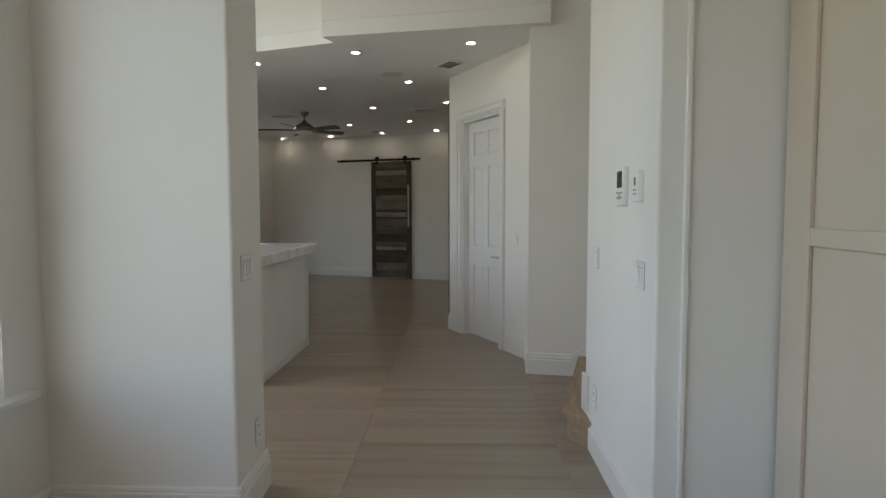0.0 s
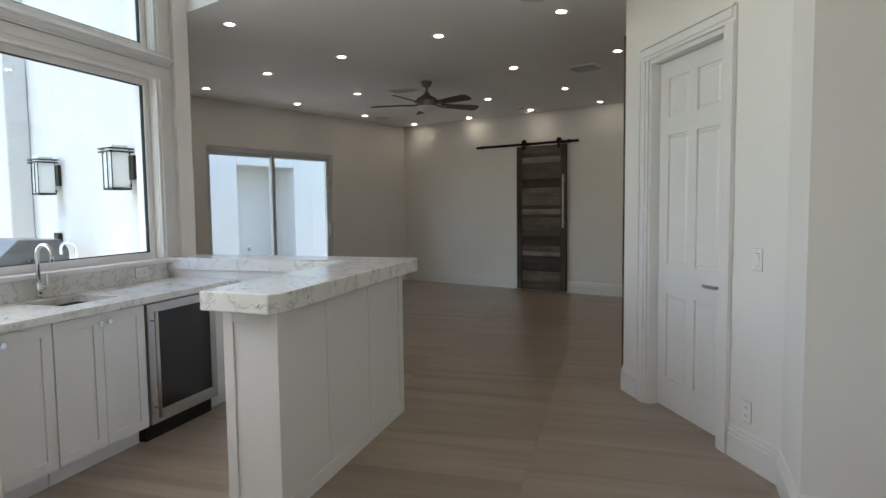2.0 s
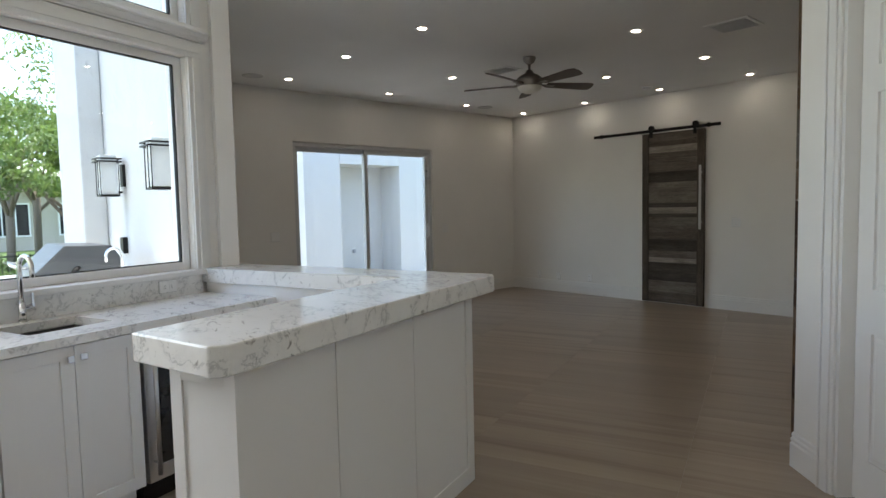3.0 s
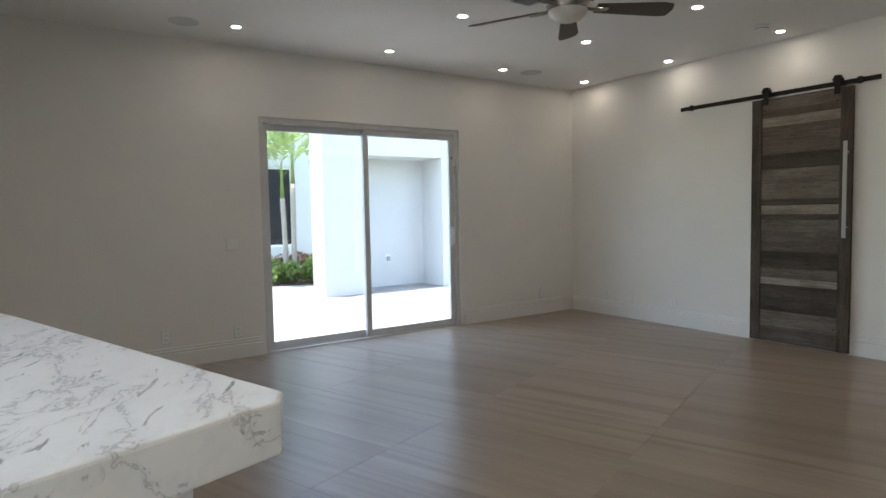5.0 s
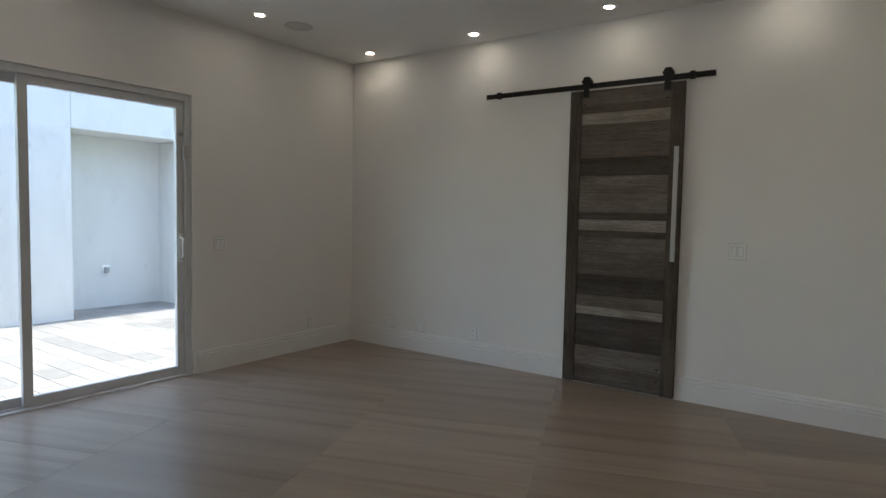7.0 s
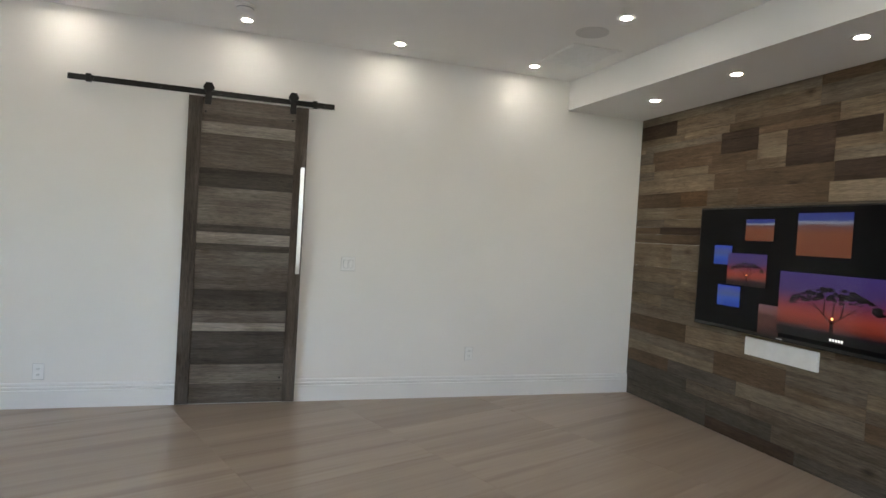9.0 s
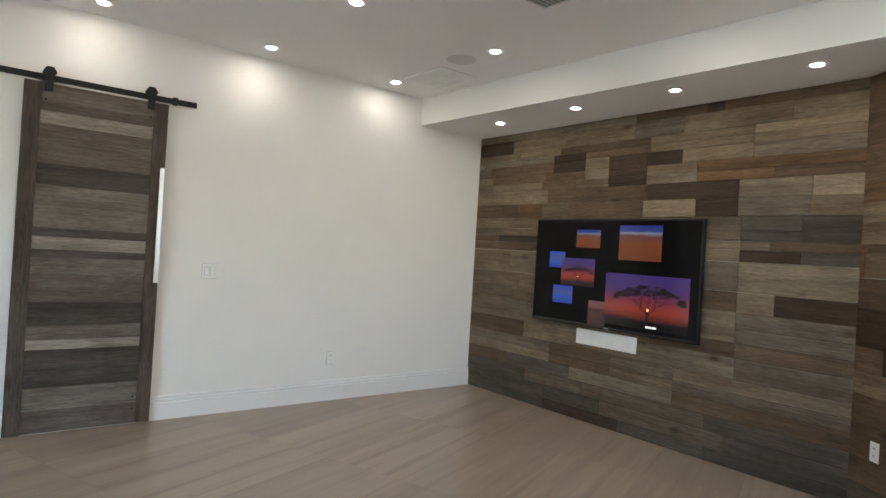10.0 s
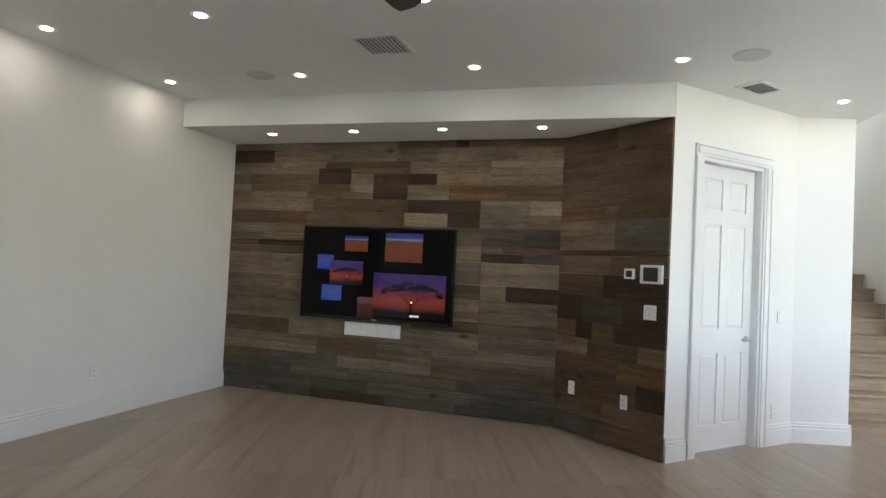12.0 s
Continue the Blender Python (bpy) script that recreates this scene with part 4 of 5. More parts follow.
thermostat(at_wall(*AW, 1.013, 1.448, 0.0225), 0.205, 0.15, "white touch panel with dark screen on the planks", (-0.07, 0.065, -0.055, 0.055), [(0.086, 0.03, 0.006, 0.02)])
bm = B()
box(bm, 4.972, 4.997, 3.37, 3.472, 0.19, 0.42, KM)
structure("trim_stair_end", bm, TRIM, "white end block of the stair skirt", "trim", 0.006)

# ---------- family room things ----------


def barn_door():
    x0, x1, zb, zt, y0, y1 = -1.942, -1.036, 0.012, 2.415, 12.392, 12.432
    d = thing("barn_door", pose(x0, y0, zb), "weathered grey plank barn door hanging on a black rail", "barn door")
    w, h, t = x1 - x0, zt - zb, y1 - y0
    st = 0.098
    for a, b in ((0, st), (w - st, w)):
        bm = B()
        box(bm, a, b, 0, t, 0, h)
        part("stile", bm, DOORWOOD_V, d, bevel=0.002)
    # boards from the top down: share of the height and tone
    rows = [(82, 1), (40, 3), (68, 1), (50, 1), (65, 0), (130, 2), (25, 0), (40, 3), (23, 0), (52, 2), (85, 1), (70, 0), (45, 2), (30, 3), (115, 0), (70, 2), (68, 1)]
    tot = sum(r[0] for r in rows)
    z = h
    for share, tone in rows:
        hh = h * share / tot
        bm = B()
        dy = 0.007 + 0.003 * random.random()
        box(bm, st + 0.001, w - st - 0.001, dy, t - 0.004, z - hh + 0.001, z - 0.001)
        part("plank", bm, DOORTONES[tone], d)
        z -= hh
    bm = B()
    box(bm, st, w - st, t - 0.0035, t - 0.001, 0.0, h)
    part("backing", bm, SLOT, d)
    for x in (0.125, w - 0.125):
        for zz in (h - 0.035, h - 0.115, 0.2, 0.11):
            if zz > 1 or x > 0.5:
                bm = B()
                rod(bm, (x, 0.006, zz), (x, -0.004, zz), 0.008, seg=6)
                part("bolt", bm, BLACK, d, "black bolt head")
    # long pull
    hx = w - 0.03
    bm = B()
    box(bm, hx - 0.016, hx + 0.016, -0.062, -0.05, 1.055, 1.915)
    rod(bm, (hx, -0.05, 1.15), (hx, 0, 1.15), 0.009)
    rod(bm, (hx, -0.05, 1.82), (hx, 0, 1.82), 0.009)
    part("pull_handle", bm, STEEL, d, "long brushed steel pull handle", 0.001)
    for x in (0.14, w - 0.125):
        bm = B()
        box(bm, x - 0.024, x + 0.024, -0.014, -0.006, h - 0.06, h + 0.05)
        hexa = [(x + 0.042 * math.cos(a), h + 0.072 + 0.042 * math.sin(a)) for a in (i * math.pi / 3 for i in range(6))]
        va = [bm.verts.new((px, -0.018, pz)) for px, pz in hexa]
        vb = [bm.verts.new((px, 0.03, pz)) for px, pz in hexa]
        bm.faces.new(va)
        bm.faces.new(list(reversed(vb)))
        for i in range(6):
            bm.faces.new([va[i], va[(i + 1) % 6], vb[(i + 1) % 6], vb[i]])
        part("hanger", bm, BLACK, d, "black iron roller hanger", 0.002)
    r = thing("barn_door_rail", pose(-2.765, 12.41, 2.452), "black flat steel rail above the barn door", "door rail")
    L = 1.935
    bm = B()
    box(bm, 0, L, -0.005, 0.005, -0.021, 0.021)
    part("bar", bm, BLACK, r, bevel=0.001)
    for x in (0.16, 0.62, 1.05, 1.42, 1.86):
        bm = B()
        rod(bm, (x, 0.005, 0), (x, 0.043, 0), 0.012)
        rod(bm, (x, -0.012, 0), (x, -0.005, 0), 0.011, seg=6)
        part("standoff", bm, BLACK, r)
    for x in (0.135, 1.775):
        bm = B()
        box(bm, x - 0.018, x + 0.018, -0.018, 0.014, -0.028, 0.03)
        part("end_stop", bm, BLACK, r, bevel=0.003)


DOORTONES = [reclaimed("door_board_%s" % n, 0, [(0.0, c), (1.0, tuple(k * 1.25 for k in c))]) for n, c in (
    ("dark", (0.074, 0.065, 0.058)), ("brown", (0.118, 0.103, 0.089)), ("grey", (0.175, 0.158, 0.140)), ("pale", (0.26, 0.24, 0.217)))]
DOORWOOD_V = reclaimed("door_stile", 2, [(0.0, (0.085, 0.072, 0.062)), (1.0, (0.095, 0.08, 0.068))])
barn_door()


def sky_mix(name, stops, lo, hi, strength):
    """A glowing screen picture: a vertical run of colours between two heights."""
    mat, tree, b = nodes(name)
    tc = tree.nodes.new("ShaderNodeTexCoord")
    sep = tree.nodes.new("ShaderNodeSeparateXYZ")
    link(tree, tc.outputs["Object"], sep.inputs[0])
    mr = tree.nodes.new("ShaderNodeMapRange")
    mr.inputs["From Min"].default_value, mr.inputs["From Max"].default_value = lo, hi
    link(tree, sep.outputs["Z"], mr.inputs["Value"])
    nz = noise_tex(tree, coords(tree, (1, 3, 9)), 6, 5)
    am = tree.nodes.new("ShaderNodeMath")
    am.operation = "MULTIPLY_ADD"
    am.inputs[1].default_value = 0.16
    link(tree, nz, am.inputs[0])
    sb = tree.nodes.new("ShaderNodeMath")
    sb.operation = "SUBTRACT"
    sb.inputs[1].default_value = 0.08
    link(tree, mr.outputs[0], sb.inputs[0])
    link(tree, sb.outputs[0], am.inputs[2])
    c = ramp(tree, am.outputs[0], stops)
    b.inputs["Base Color"].default_value = (0.01, 0.01, 0.01, 1)
    b.inputs["Roughness"].default_value = 0.12
    link(tree, c, b.inputs["Emission Color"])
    b.inputs["Emission Strength"].default_value = strength
    return mat


def television():
    """Local x runs along the wall to the picture's right, y into the wall."""
    w, h = 1.68, 0.955
    m = Matrix.Translation((2.135, 11.49, 0.847)) @ Matrix.Rotation(radians(-90), 4, "Z")
    t = thing("television", m, "large black flat television showing a picture collage", "television")
    bm = B()
    box(bm, 0, w, 0, 0.05, 0, h)
    part("housing", bm, plain("tv_black", (0.012, 0.012, 0.013), 0.25), t, bevel=0.006)
    bm = B()
    box(bm, 0.014, w - 0.014, -0.003, -0.0005, 0.03, h - 0.014)
    scr = part("screen", bm, plain("tv_glass", (0.006, 0.006, 0.007), 0.08), t, "black glossy screen")
    scr.data.materials[0].node_tree.nodes["Principled BSDF"].inputs["Specular IOR Level"].default_value = 0.12
    bm = B()
    box(bm, 0.5, w - 0.5, 0.05, 0.069, 0.25, 0.7)
    part("mount", bm, BLACK, t)
    S = 0.038
    sunset = [(0.0, (0.004, 0.002, 0.004)), (0.15, (0.03, 0.006, 0.012)), (0.24, (0.24, 0.03, 0.015)), (0.36, (0.42, 0.055, 0.03)), (0.52, (0.24, 0.035, 0.07)), (0.72, (0.075, 0.032, 0.17)), (1.0, (0.06, 0.03, 0.22))]
    dusk = [(0.0, (0.03, 0.008, 0.008)), (0.4, (0.10, 0.03, 0.02)), (0.65, (0.07, 0.02, 0.02)), (0.75, (0.22, 0.09, 0.08)), (1.0, (0.20, 0.09, 0.12))]
    dune = [(0.0, (0.22, 0.05, 0.015)), (0.5, (0.26, 0.07, 0.025)), (0.70, (0.15, 0.06, 0.06)), (0.78, (0.30, 0.32, 0.42)), (0.84, (0.04, 0.07, 0.30)), (1.0, (0.02, 0.03, 0.28))]
    blue = [(0.0, (0.01, 0.04, 0.40)), (0.4, (0.02, 0.11, 0.62)), (0.6, (0.10, 0.13, 0.30)), (1.0, (0.01, 0.06, 0.62))]
    pics = [("picture", 0.49, 0.75, 0.70, 0.86, dune), ("picture", 0.945, 1.345, 0.61, 0.90, dune), ("picture", 0.185, 0.37, 0.505, 0.655, blue),
            ("picture", 0.335, 0.71, 0.355, 0.60, sunset), ("picture", 0.25, 0.48, 0.185, 0.345, blue), ("picture", 0.665, 0.85, 0.03, 0.24, dusk), ("picture", 0.835, 1.605, 0.06, 0.495, sunset)]
    for i, (nm, x0, x1, z0, z1, stops) in enumerate(pics):
        bm = B()
        y = -0.0042 - 0.0008 * i
        box(bm, x0, x1, y, y + 0.0006, z0, z1)
        part(nm, bm, sky_mix("picture_glow", stops, z0, z1, S), scr)
    dark = plain("tree_silhouette", (0.004, 0.003, 0.004), 0.2)
    sunm = glow("sun_spot", (1.0, 0.55, 0.2), 0.14)

    def acacia(cx, z0, s, y):
        """A flat-topped tree drawn in silhouette: forked trunk, thin limbs, an uneven double crown."""
        bm = B()
        limbs = [((0, 0), (0.0, 0.075), 0.011, 0.010), ((0, 0.07), (-0.15, 0.19), 0.008, 0.004), ((0, 0.07), (0.16, 0.18), 0.008, 0.004), ((-0.06, 0.12), (-0.06, 0.22), 0.005, 0.003),
                 ((0.06, 0.115), (0.08, 0.21), 0.005, 0.003), ((-0.10, 0.15), (-0.24, 0.205), 0.004, 0.002), ((0.11, 0.145), (0.26, 0.19), 0.004, 0.002), ((0.0, 0.075), (0.01, 0.20), 0.004, 0.003)]
        for (ax, az), (bx, bz), w0, w1 in limbs:
            bm.faces.new([bm.verts.new((cx + px * s, y, z0 + pz * s)) for px, pz in ((ax - w0, az), (ax + w0, az), (bx + w1, bz), (bx - w1, bz))])
        rng = random.Random(5)
        for k in range(110):
            a = rng.uniform(-1, 1)
            top = 0.30 - 0.10 * abs(a) ** 1.6 - (0.03 if abs(a - 0.12) < 0.10 else 0.0)
            px, pz = cx + a * 0.315 * s, z0 + (top - rng.random() ** 1.5 * 0.085 * (1 - 0.5 * abs(a))) * s
            r = (0.007 + 0.011 * rng.random()) * s
            n0 = rng.uniform(0, 1)
            bm.faces.new([bm.verts.new((px + r * (1.6 + 0.5 * math.cos(3 * q + n0)) * math.cos(q), y - 0.00001 * k, pz + r * 0.8 * math.sin(q))) for q in (j * math.pi / 4 for j in range(8))])
        part("tree_shape", bm, dark, scr, "dark tree silhouette on the screen")
        bm = B()
        bm.faces.new([bm.verts.new((cx + 0.005 * s + 0.010 * s * math.cos(q), y - 0.002, z0 + 0.10 * s + 0.010 * s * math.sin(q))) for q in (j * math.pi / 8 for j in range(16))])
        part("sun_shape", bm, sunm, scr)

    acacia(1.25, 0.115, 1.0, -0.0105)
    acacia(0.53, 0.39, 0.48, -0.0105)
    bm = B()
    box(bm, 0.835, 1.605, -0.0112, -0.0106, 0.06, 0.118)
    part("dark_ground", bm, dark, scr)
    bm = B()
    for x in (1.245, 1.265, 1.285, 1.305, 1.325):
        box(bm, x, x + 0.014, -0.0125, -0.0115, 0.072, 0.089)
    part("caption_bars", bm, glow("caption", (0.6, 0.6, 0.6), 0.12), scr)
    bm = B()
    box(bm, 0.83, 0.88, -0.0012, -0.0002, 0.010, 0.018)
    part("badge", bm, STEEL, t)
    p = thing("cable_box", Matrix.Translation((2.19, 10.98, 0.685)) @ Matrix.Rotation(radians(-90), 4, "Z"), "flat white cover box on the planks below the television", "cover plate")
    bm = B()
    box(bm, 0, 0.62, -0.012, 0.008, 0, 0.135)
    part("cover", bm, PLASTIC, p, bevel=0.004)


television()


def ceiling_fan():
    f = thing("ceiling_fan", pose(-1.48, 9.33, CZ), "dark nickel five-blade ceiling fan with opal bowl light", "ceiling fan")
    bm = B()
    lathe(bm, [(0.0, -0.0005), (0.066, -0.0005), (0.068, -0.02), (0.050, -0.055), (0.022, -0.075), (0.0, -0.078)], 28)
    part("canopy", bm, NICKEL, f)
    bm = B()
    rod(bm, (0, 0, -0.07), (0, 0, -0.17), 0.013)
    part("downrod", bm, NICKEL, f)
    bm = B()
    lathe(bm, [(0.0, -0.13), (0.030, -0.135), (0.045, -0.165), (0.105, -0.195), (0.138, -0.225), (0.142, -0.265), (0.125, -0.285), (0.130, -0.30), (0.0, -0.302)], 32)
    part("motor_housing", bm, NICKEL, f)
    bm = B()
    lathe(bm, [(0.128, -0.302), (0.122, -0.325), (0.095, -0.352), (0.05, -0.370), (0.0, -0.376)], 32)
    part("light_bowl", bm, OPAL, f, "opal glass bowl")
    for i in range(5):
        a = radians(-10 + 72 * i)
        m = Matrix.Rotation(a, 4, "Z")
        bm = B()
        tube(bm, [m @ Vector((0.10, 0, -0.278)), m @ Vector((0.16, 0, -0.286)), m @ Vector((0.22, 0, -0.284))], 0.012, 8)
        box(bm, 0.17, 0.27, -0.03, 0.03, -0.290, -0.284, m)
        b = part("blade_arm", bm, NICKEL, f)
        out = [(0.19, -0.050), (0.64, -0.076), (0.705, -0.060), (0.72, 0.0), (0.70, 0.070), (0.64, 0.078), (0.19, 0.050)]
        bm = B()
        prism(bm, out, -0.284, -0.276, m @ Matrix.Translation((0, 0, -0.280)) @ Matrix.Rotation(radians(-15), 4, "X") @ Matrix.Translation((0, 0, 0.280)))
        part("blade", bm, BLADEWOOD, f, "dark wooden blade", 0.002)


ceiling_fan()


def ceiling_vent(x, y, w, d, n, label, turn=0.0, back=None, tilt=30, fill=0.5):
    v = thing("ceiling_vent", pose(x, y, CZ, 0, 0, turn), label, "air vent")
    I = Matrix.Identity(4)
    bm = B()
    for a in ((-w / 2, -w / 2 + 0.03, -d / 2, d / 2), (w / 2 - 0.03, w / 2, -d / 2, d / 2), (-w / 2 + 0.03, w / 2 - 0.03, -d / 2, -d / 2 + 0.03), (-w / 2 + 0.03, w / 2 - 0.03, d / 2 - 0.03, d / 2)):
        box(bm, *a, -0.010, -0.0005)
    part("frame", bm, PLASTIC, v)
    # no duct is built: this sheet's tone paints the shade behind the slats
    bm = B()
    box(bm, -w / 2 + 0.03, w / 2 - 0.03, -d / 2 + 0.03, d / 2 - 0.03, -0.002, -0.0006)
    part("backing", bm, back or GREYPLASTIC, v, "flat sheet toned like the shade inside the duct")
    for i in range(n):
        t = -d / 2 + 0.03 + (d - 0.06) * (i + 0.5) / n
        bm = B()
        hw = (d - 0.06) / n * fill
        box(bm, -w / 2 + 0.03, w / 2 - 0.03, -hw, hw, -0.0012, 0.0012, Matrix.Translation((0, t, -0.009)) @ Matrix.Rotation(radians(tilt), 4, "X"))
        part("slat", bm, PLASTIC, v)
    return v


ceiling_vent(1.78, 7.24, 0.34, 0.23, 7, "white louvred ceiling air vent by the closet door", -39.0, SLOT, 30, 0.4)
ceiling_vent(0.365, 9.885, 0.37, 0.37, 10, "white louvred ceiling air vent above the seating area", 0.0, GREYPLASTIC, 30, 0.42)
ceiling_vent(-2.05, 9.55, 0.36, 0.26, 7, "white louvred ceiling air vent near the fan")
grille = ceiling_vent(1.03, 11.72, 0.43, 0.53, 20, "white two-panel return air grille by the soffit", 0.0, PLASTIC, 4, 0.36)
bm = B()
box(bm, -0.012, 0.012, -0.235, 0.235, -0.0135, -0.0115)
part("divider", bm, PLASTIC, grille)


def speaker(x, y):
    s = thing("ceiling_speaker", pose(x, y, CZ), "round white flush ceiling speaker grille", "speaker", "ceiling speakers")
    bm = B()
    lathe(bm, [(0.0, -0.006), (0.10, -0.006), (0.108, -0.0075), (0.118, -0.005), (0.12, -0.0005)], 36)
    part("grille", bm, paint("speaker_grille", (0.66, 0.655, 0.64), 0.7, 0.02, 500, 0.3), s)


for p in ((0.82, 11.20), (1.0, 7.43), (-3.955, 7.45), (-3.94, 11.23)):
    speaker(*p)

s = thing("smoke_detector", pose(-1.555, 11.83, CZ), "round white ceiling smoke detector", "smoke detector")
bm = B()
lathe(bm, [(0.0, -0.0005), (0.07, -0.0005), (0.07, -0.014), (0.06, -0.018), (0.052, -0.038), (0.040, -0.046), (0.0, -0.047)], 28)
part("housing", bm, PLASTIC, s)
bm = B()
lathe(bm, [(0.054, -0.022), (0.0585, -0.0225), (0.057, -0.028), (0.053, -0.0285)], 28)
part("vent_ring", bm, GREYPLASTIC, s)

# ---------- outside ----------


def ground_mat(name, a, b, scale):
    mat, tree, bs = nodes(name)
    v = coords(tree)
    n = noise_tex(tree, v, scale, 6, 0.65)
    link(tree, ramp(tree, n, [(0.3, a), (0.7, b)]), bs.inputs["Base Color"])
    bs.inputs["Roughness"].default_value = 0.9
    bump(tree, bs, noise_tex(tree, v, scale * 6, 4), 0.5, 0.02)
    return mat


LAWN = ground_mat("lawn", (0.045, 0.085, 0.02), (0.10, 0.17, 0.04), 3.0)
MULCH = ground_mat("mulch", (0.03, 0.02, 0.014), (0.07, 0.045, 0.03), 14.0)
LEAF = leaf_mat("green_leaf", (0.06, 0.11, 0.025), (0.20, 0.30, 0.08))
PALMLEAF = leaf_mat("palm_leaf", (0.10, 0.18, 0.035), (0.27, 0.36, 0.10))
REDLEAF = leaf_mat("reddish_leaf", (0.12, 0.05, 0.03), (0.22, 0.12, 0.06))
BARK = plain("bark", (0.20, 0.165, 0.13), 0.9)
PALMBARK = plain("palm_bark", (0.38, 0.34, 0.28), 0.85)


def paver_mat():
    mat, tree, bs = nodes("travertine_paver")
    info = tree.nodes.new("ShaderNodeObjectInfo")
    v = coords(tree)
    n = noise_tex(tree, v, 9, 6, 0.65)
    base = ramp(tree, info.outputs["Random"], [(0.0, (0.19, 0.185, 0.178)), (0.25, (0.25, 0.243, 0.232)), (1.0, (0.31, 0.303, 0.29))])
    link(tree, mix(tree, 1.0, base, ramp(tree, n, [(0.3, (0.85, 0.84, 0.82)), (0.7, (1.05, 1.05, 1.05))]), "MULTIPLY"), bs.inputs["Base Color"])
    bs.inputs["Roughness"].default_value = 0.75
    bump(tree, bs, n, 0.3, 0.004)
    return mat


PAVER = paver_mat()
bm = B()
bmesh.ops.create_grid(bm, x_segments=2, y_segments=2, size=900)
for v in bm.verts:
    v.co.z = -0.30
structure("ground", bm, LAWN, "green lawn around the house", "ground")
bm = B()
box(bm, -13.4, XL - 0.125, 1.0, 15.5, -0.28, -0.075)
box(bm, XL - 0.125, -1.6, 1.0, 5.91, -0.28, -0.075)
structure("pavement", bm, ground_mat("paver_sand", (0.26, 0.245, 0.22), (0.33, 0.31, 0.28), 20), "pale stone paved courtyard", "pavement")


def leaves(bm, c, r, n, size, rng, flat=1.0):
    """Scatters small folded leaves through a ball."""
    for _ in range(n):
        while True:
            p = Vector((rng.uniform(-1, 1), rng.uniform(-1, 1), rng.uniform(-1, 1)))
            if 0.25 < p.length < 1:
                break
        p = Vector((p.x * r, p.y * r, p.z * r * flat)) + Vector(c)
        q = Euler((rng.uniform(-1.2, 1.2), rng.uniform(-1.2, 1.2), rng.uniform(0, 6.3))).to_matrix()
        s = size * rng.uniform(0.6, 1.4)
        vs = [bm.verts.new(p + q @ Vector(k)) for k in ((-s, 0, 0), (0, -s * 0.42, s * 0.1), (s, 0, 0), (0, s * 0.42, s * 0.1))]
        bm.faces.new((vs[0], vs[1], vs[2]))
        bm.faces.new((vs[0], vs[2], vs[3]))


def tree(x, y, h, crown, seed, label):
    rng = random.Random(seed)
    t = thing("tree", pose(x, y, -0.31), label, "tree", "garden trees")
    bm = B()
    tips = []
    tube(bm, [(0, 0, 0), (0.05, 0.03, h * 0.25), (-0.03, 0.06, h * 0.5)], 0.10, 9)
    for i in range(7):
        a = i * 0.9 + rng.random()
        e = Vector((math.cos(a) * crown * rng.uniform(0.4, 0.8), math.sin(a) * crown * rng.uniform(0.4, 0.8), h * rng.uniform(0.62, 0.95)))
        rod(bm, (-0.03, 0.06, h * rng.uniform(0.35, 0.5)), e, 0.05, 0.012, 7)
        tips.append(e)
    part("trunk", bm, BARK, t)
    bm = B()
    for e in tips:
        for _ in range(4):
            o = Vector((rng.uniform(-1, 1), rng.uniform(-1, 1), rng.uniform(-0.6, 0.8))) * crown * 0.42
            leaves(bm, e + o, crown * rng.uniform(0.18, 0.34), 85, 0.085, rng, 0.7)
    part("crown", bm, LEAF, t, "loose leafy crown")
    return t


for x, y, h, c, sd in ((-17.5, 7.2, 5.2, 2.2, 1), (-20.5, 9.6, 6.5, 2.6, 2), (-16.8, 10.2, 4.6, 1.9, 3), (-22.0, 6.2, 7.0, 2.9, 4), (-24.5, 11.5, 7.5, 3.0, 5), (-19.0, 4.2, 5.5, 2.3, 6), (-13.2, 7.3, 3.9, 1.3, 7), (-16.0, 6.4, 4.4, 1.7, 8), (-15.2, 8.6, 4.2, 1.5, 9), (-12.2, 9.0, 3.6, 1.1, 10)):
    tree(x, y, h, c, sd, "leafy green garden tree beyond the lawn")


def shrub(x, y, z, r, n, mat, seed, label, flat=0.8):
    rng = random.Random(seed)
    s = thing("shrub", pose(x, y, z), label, "shrub", "garden shrubs")
    bm = B()
    for k in range(5):
        a = k * 1.25 + seed
        rod(bm, (0, 0, 0), (r * 0.4 * math.cos(a), r * 0.4 * math.sin(a), r * 0.7), 0.012, 0.005, 6)
    part("stems", bm, BARK, s)
    bm = B()
    for k in range(6):
        o = Vector((rng.uniform(-0.5, 0.5) * r, rng.uniform(-0.5, 0.5) * r, r * flat * rng.uniform(0.55, 1.0)))
        leaves(bm, o, r * 0.58, n // 6, 0.045 if r < 0.6 else 0.07, rng, flat)
    part("foliage", bm, mat, s)


for i in range(9):
    shrub(-13.7 - 0.35 * (i % 2), 4.6 + i * 0.52, -0.3, 0.5, 380, LEAF, 40 + i, "low green garden shrub before the metal fence")
for i in range(13):
    shrub(-15.6 - 0.5 * (i % 3), 4.0 + i * 0.55, -0.3, 0.62, 420, LEAF, 20 + i, "rounded green garden hedge shrub")


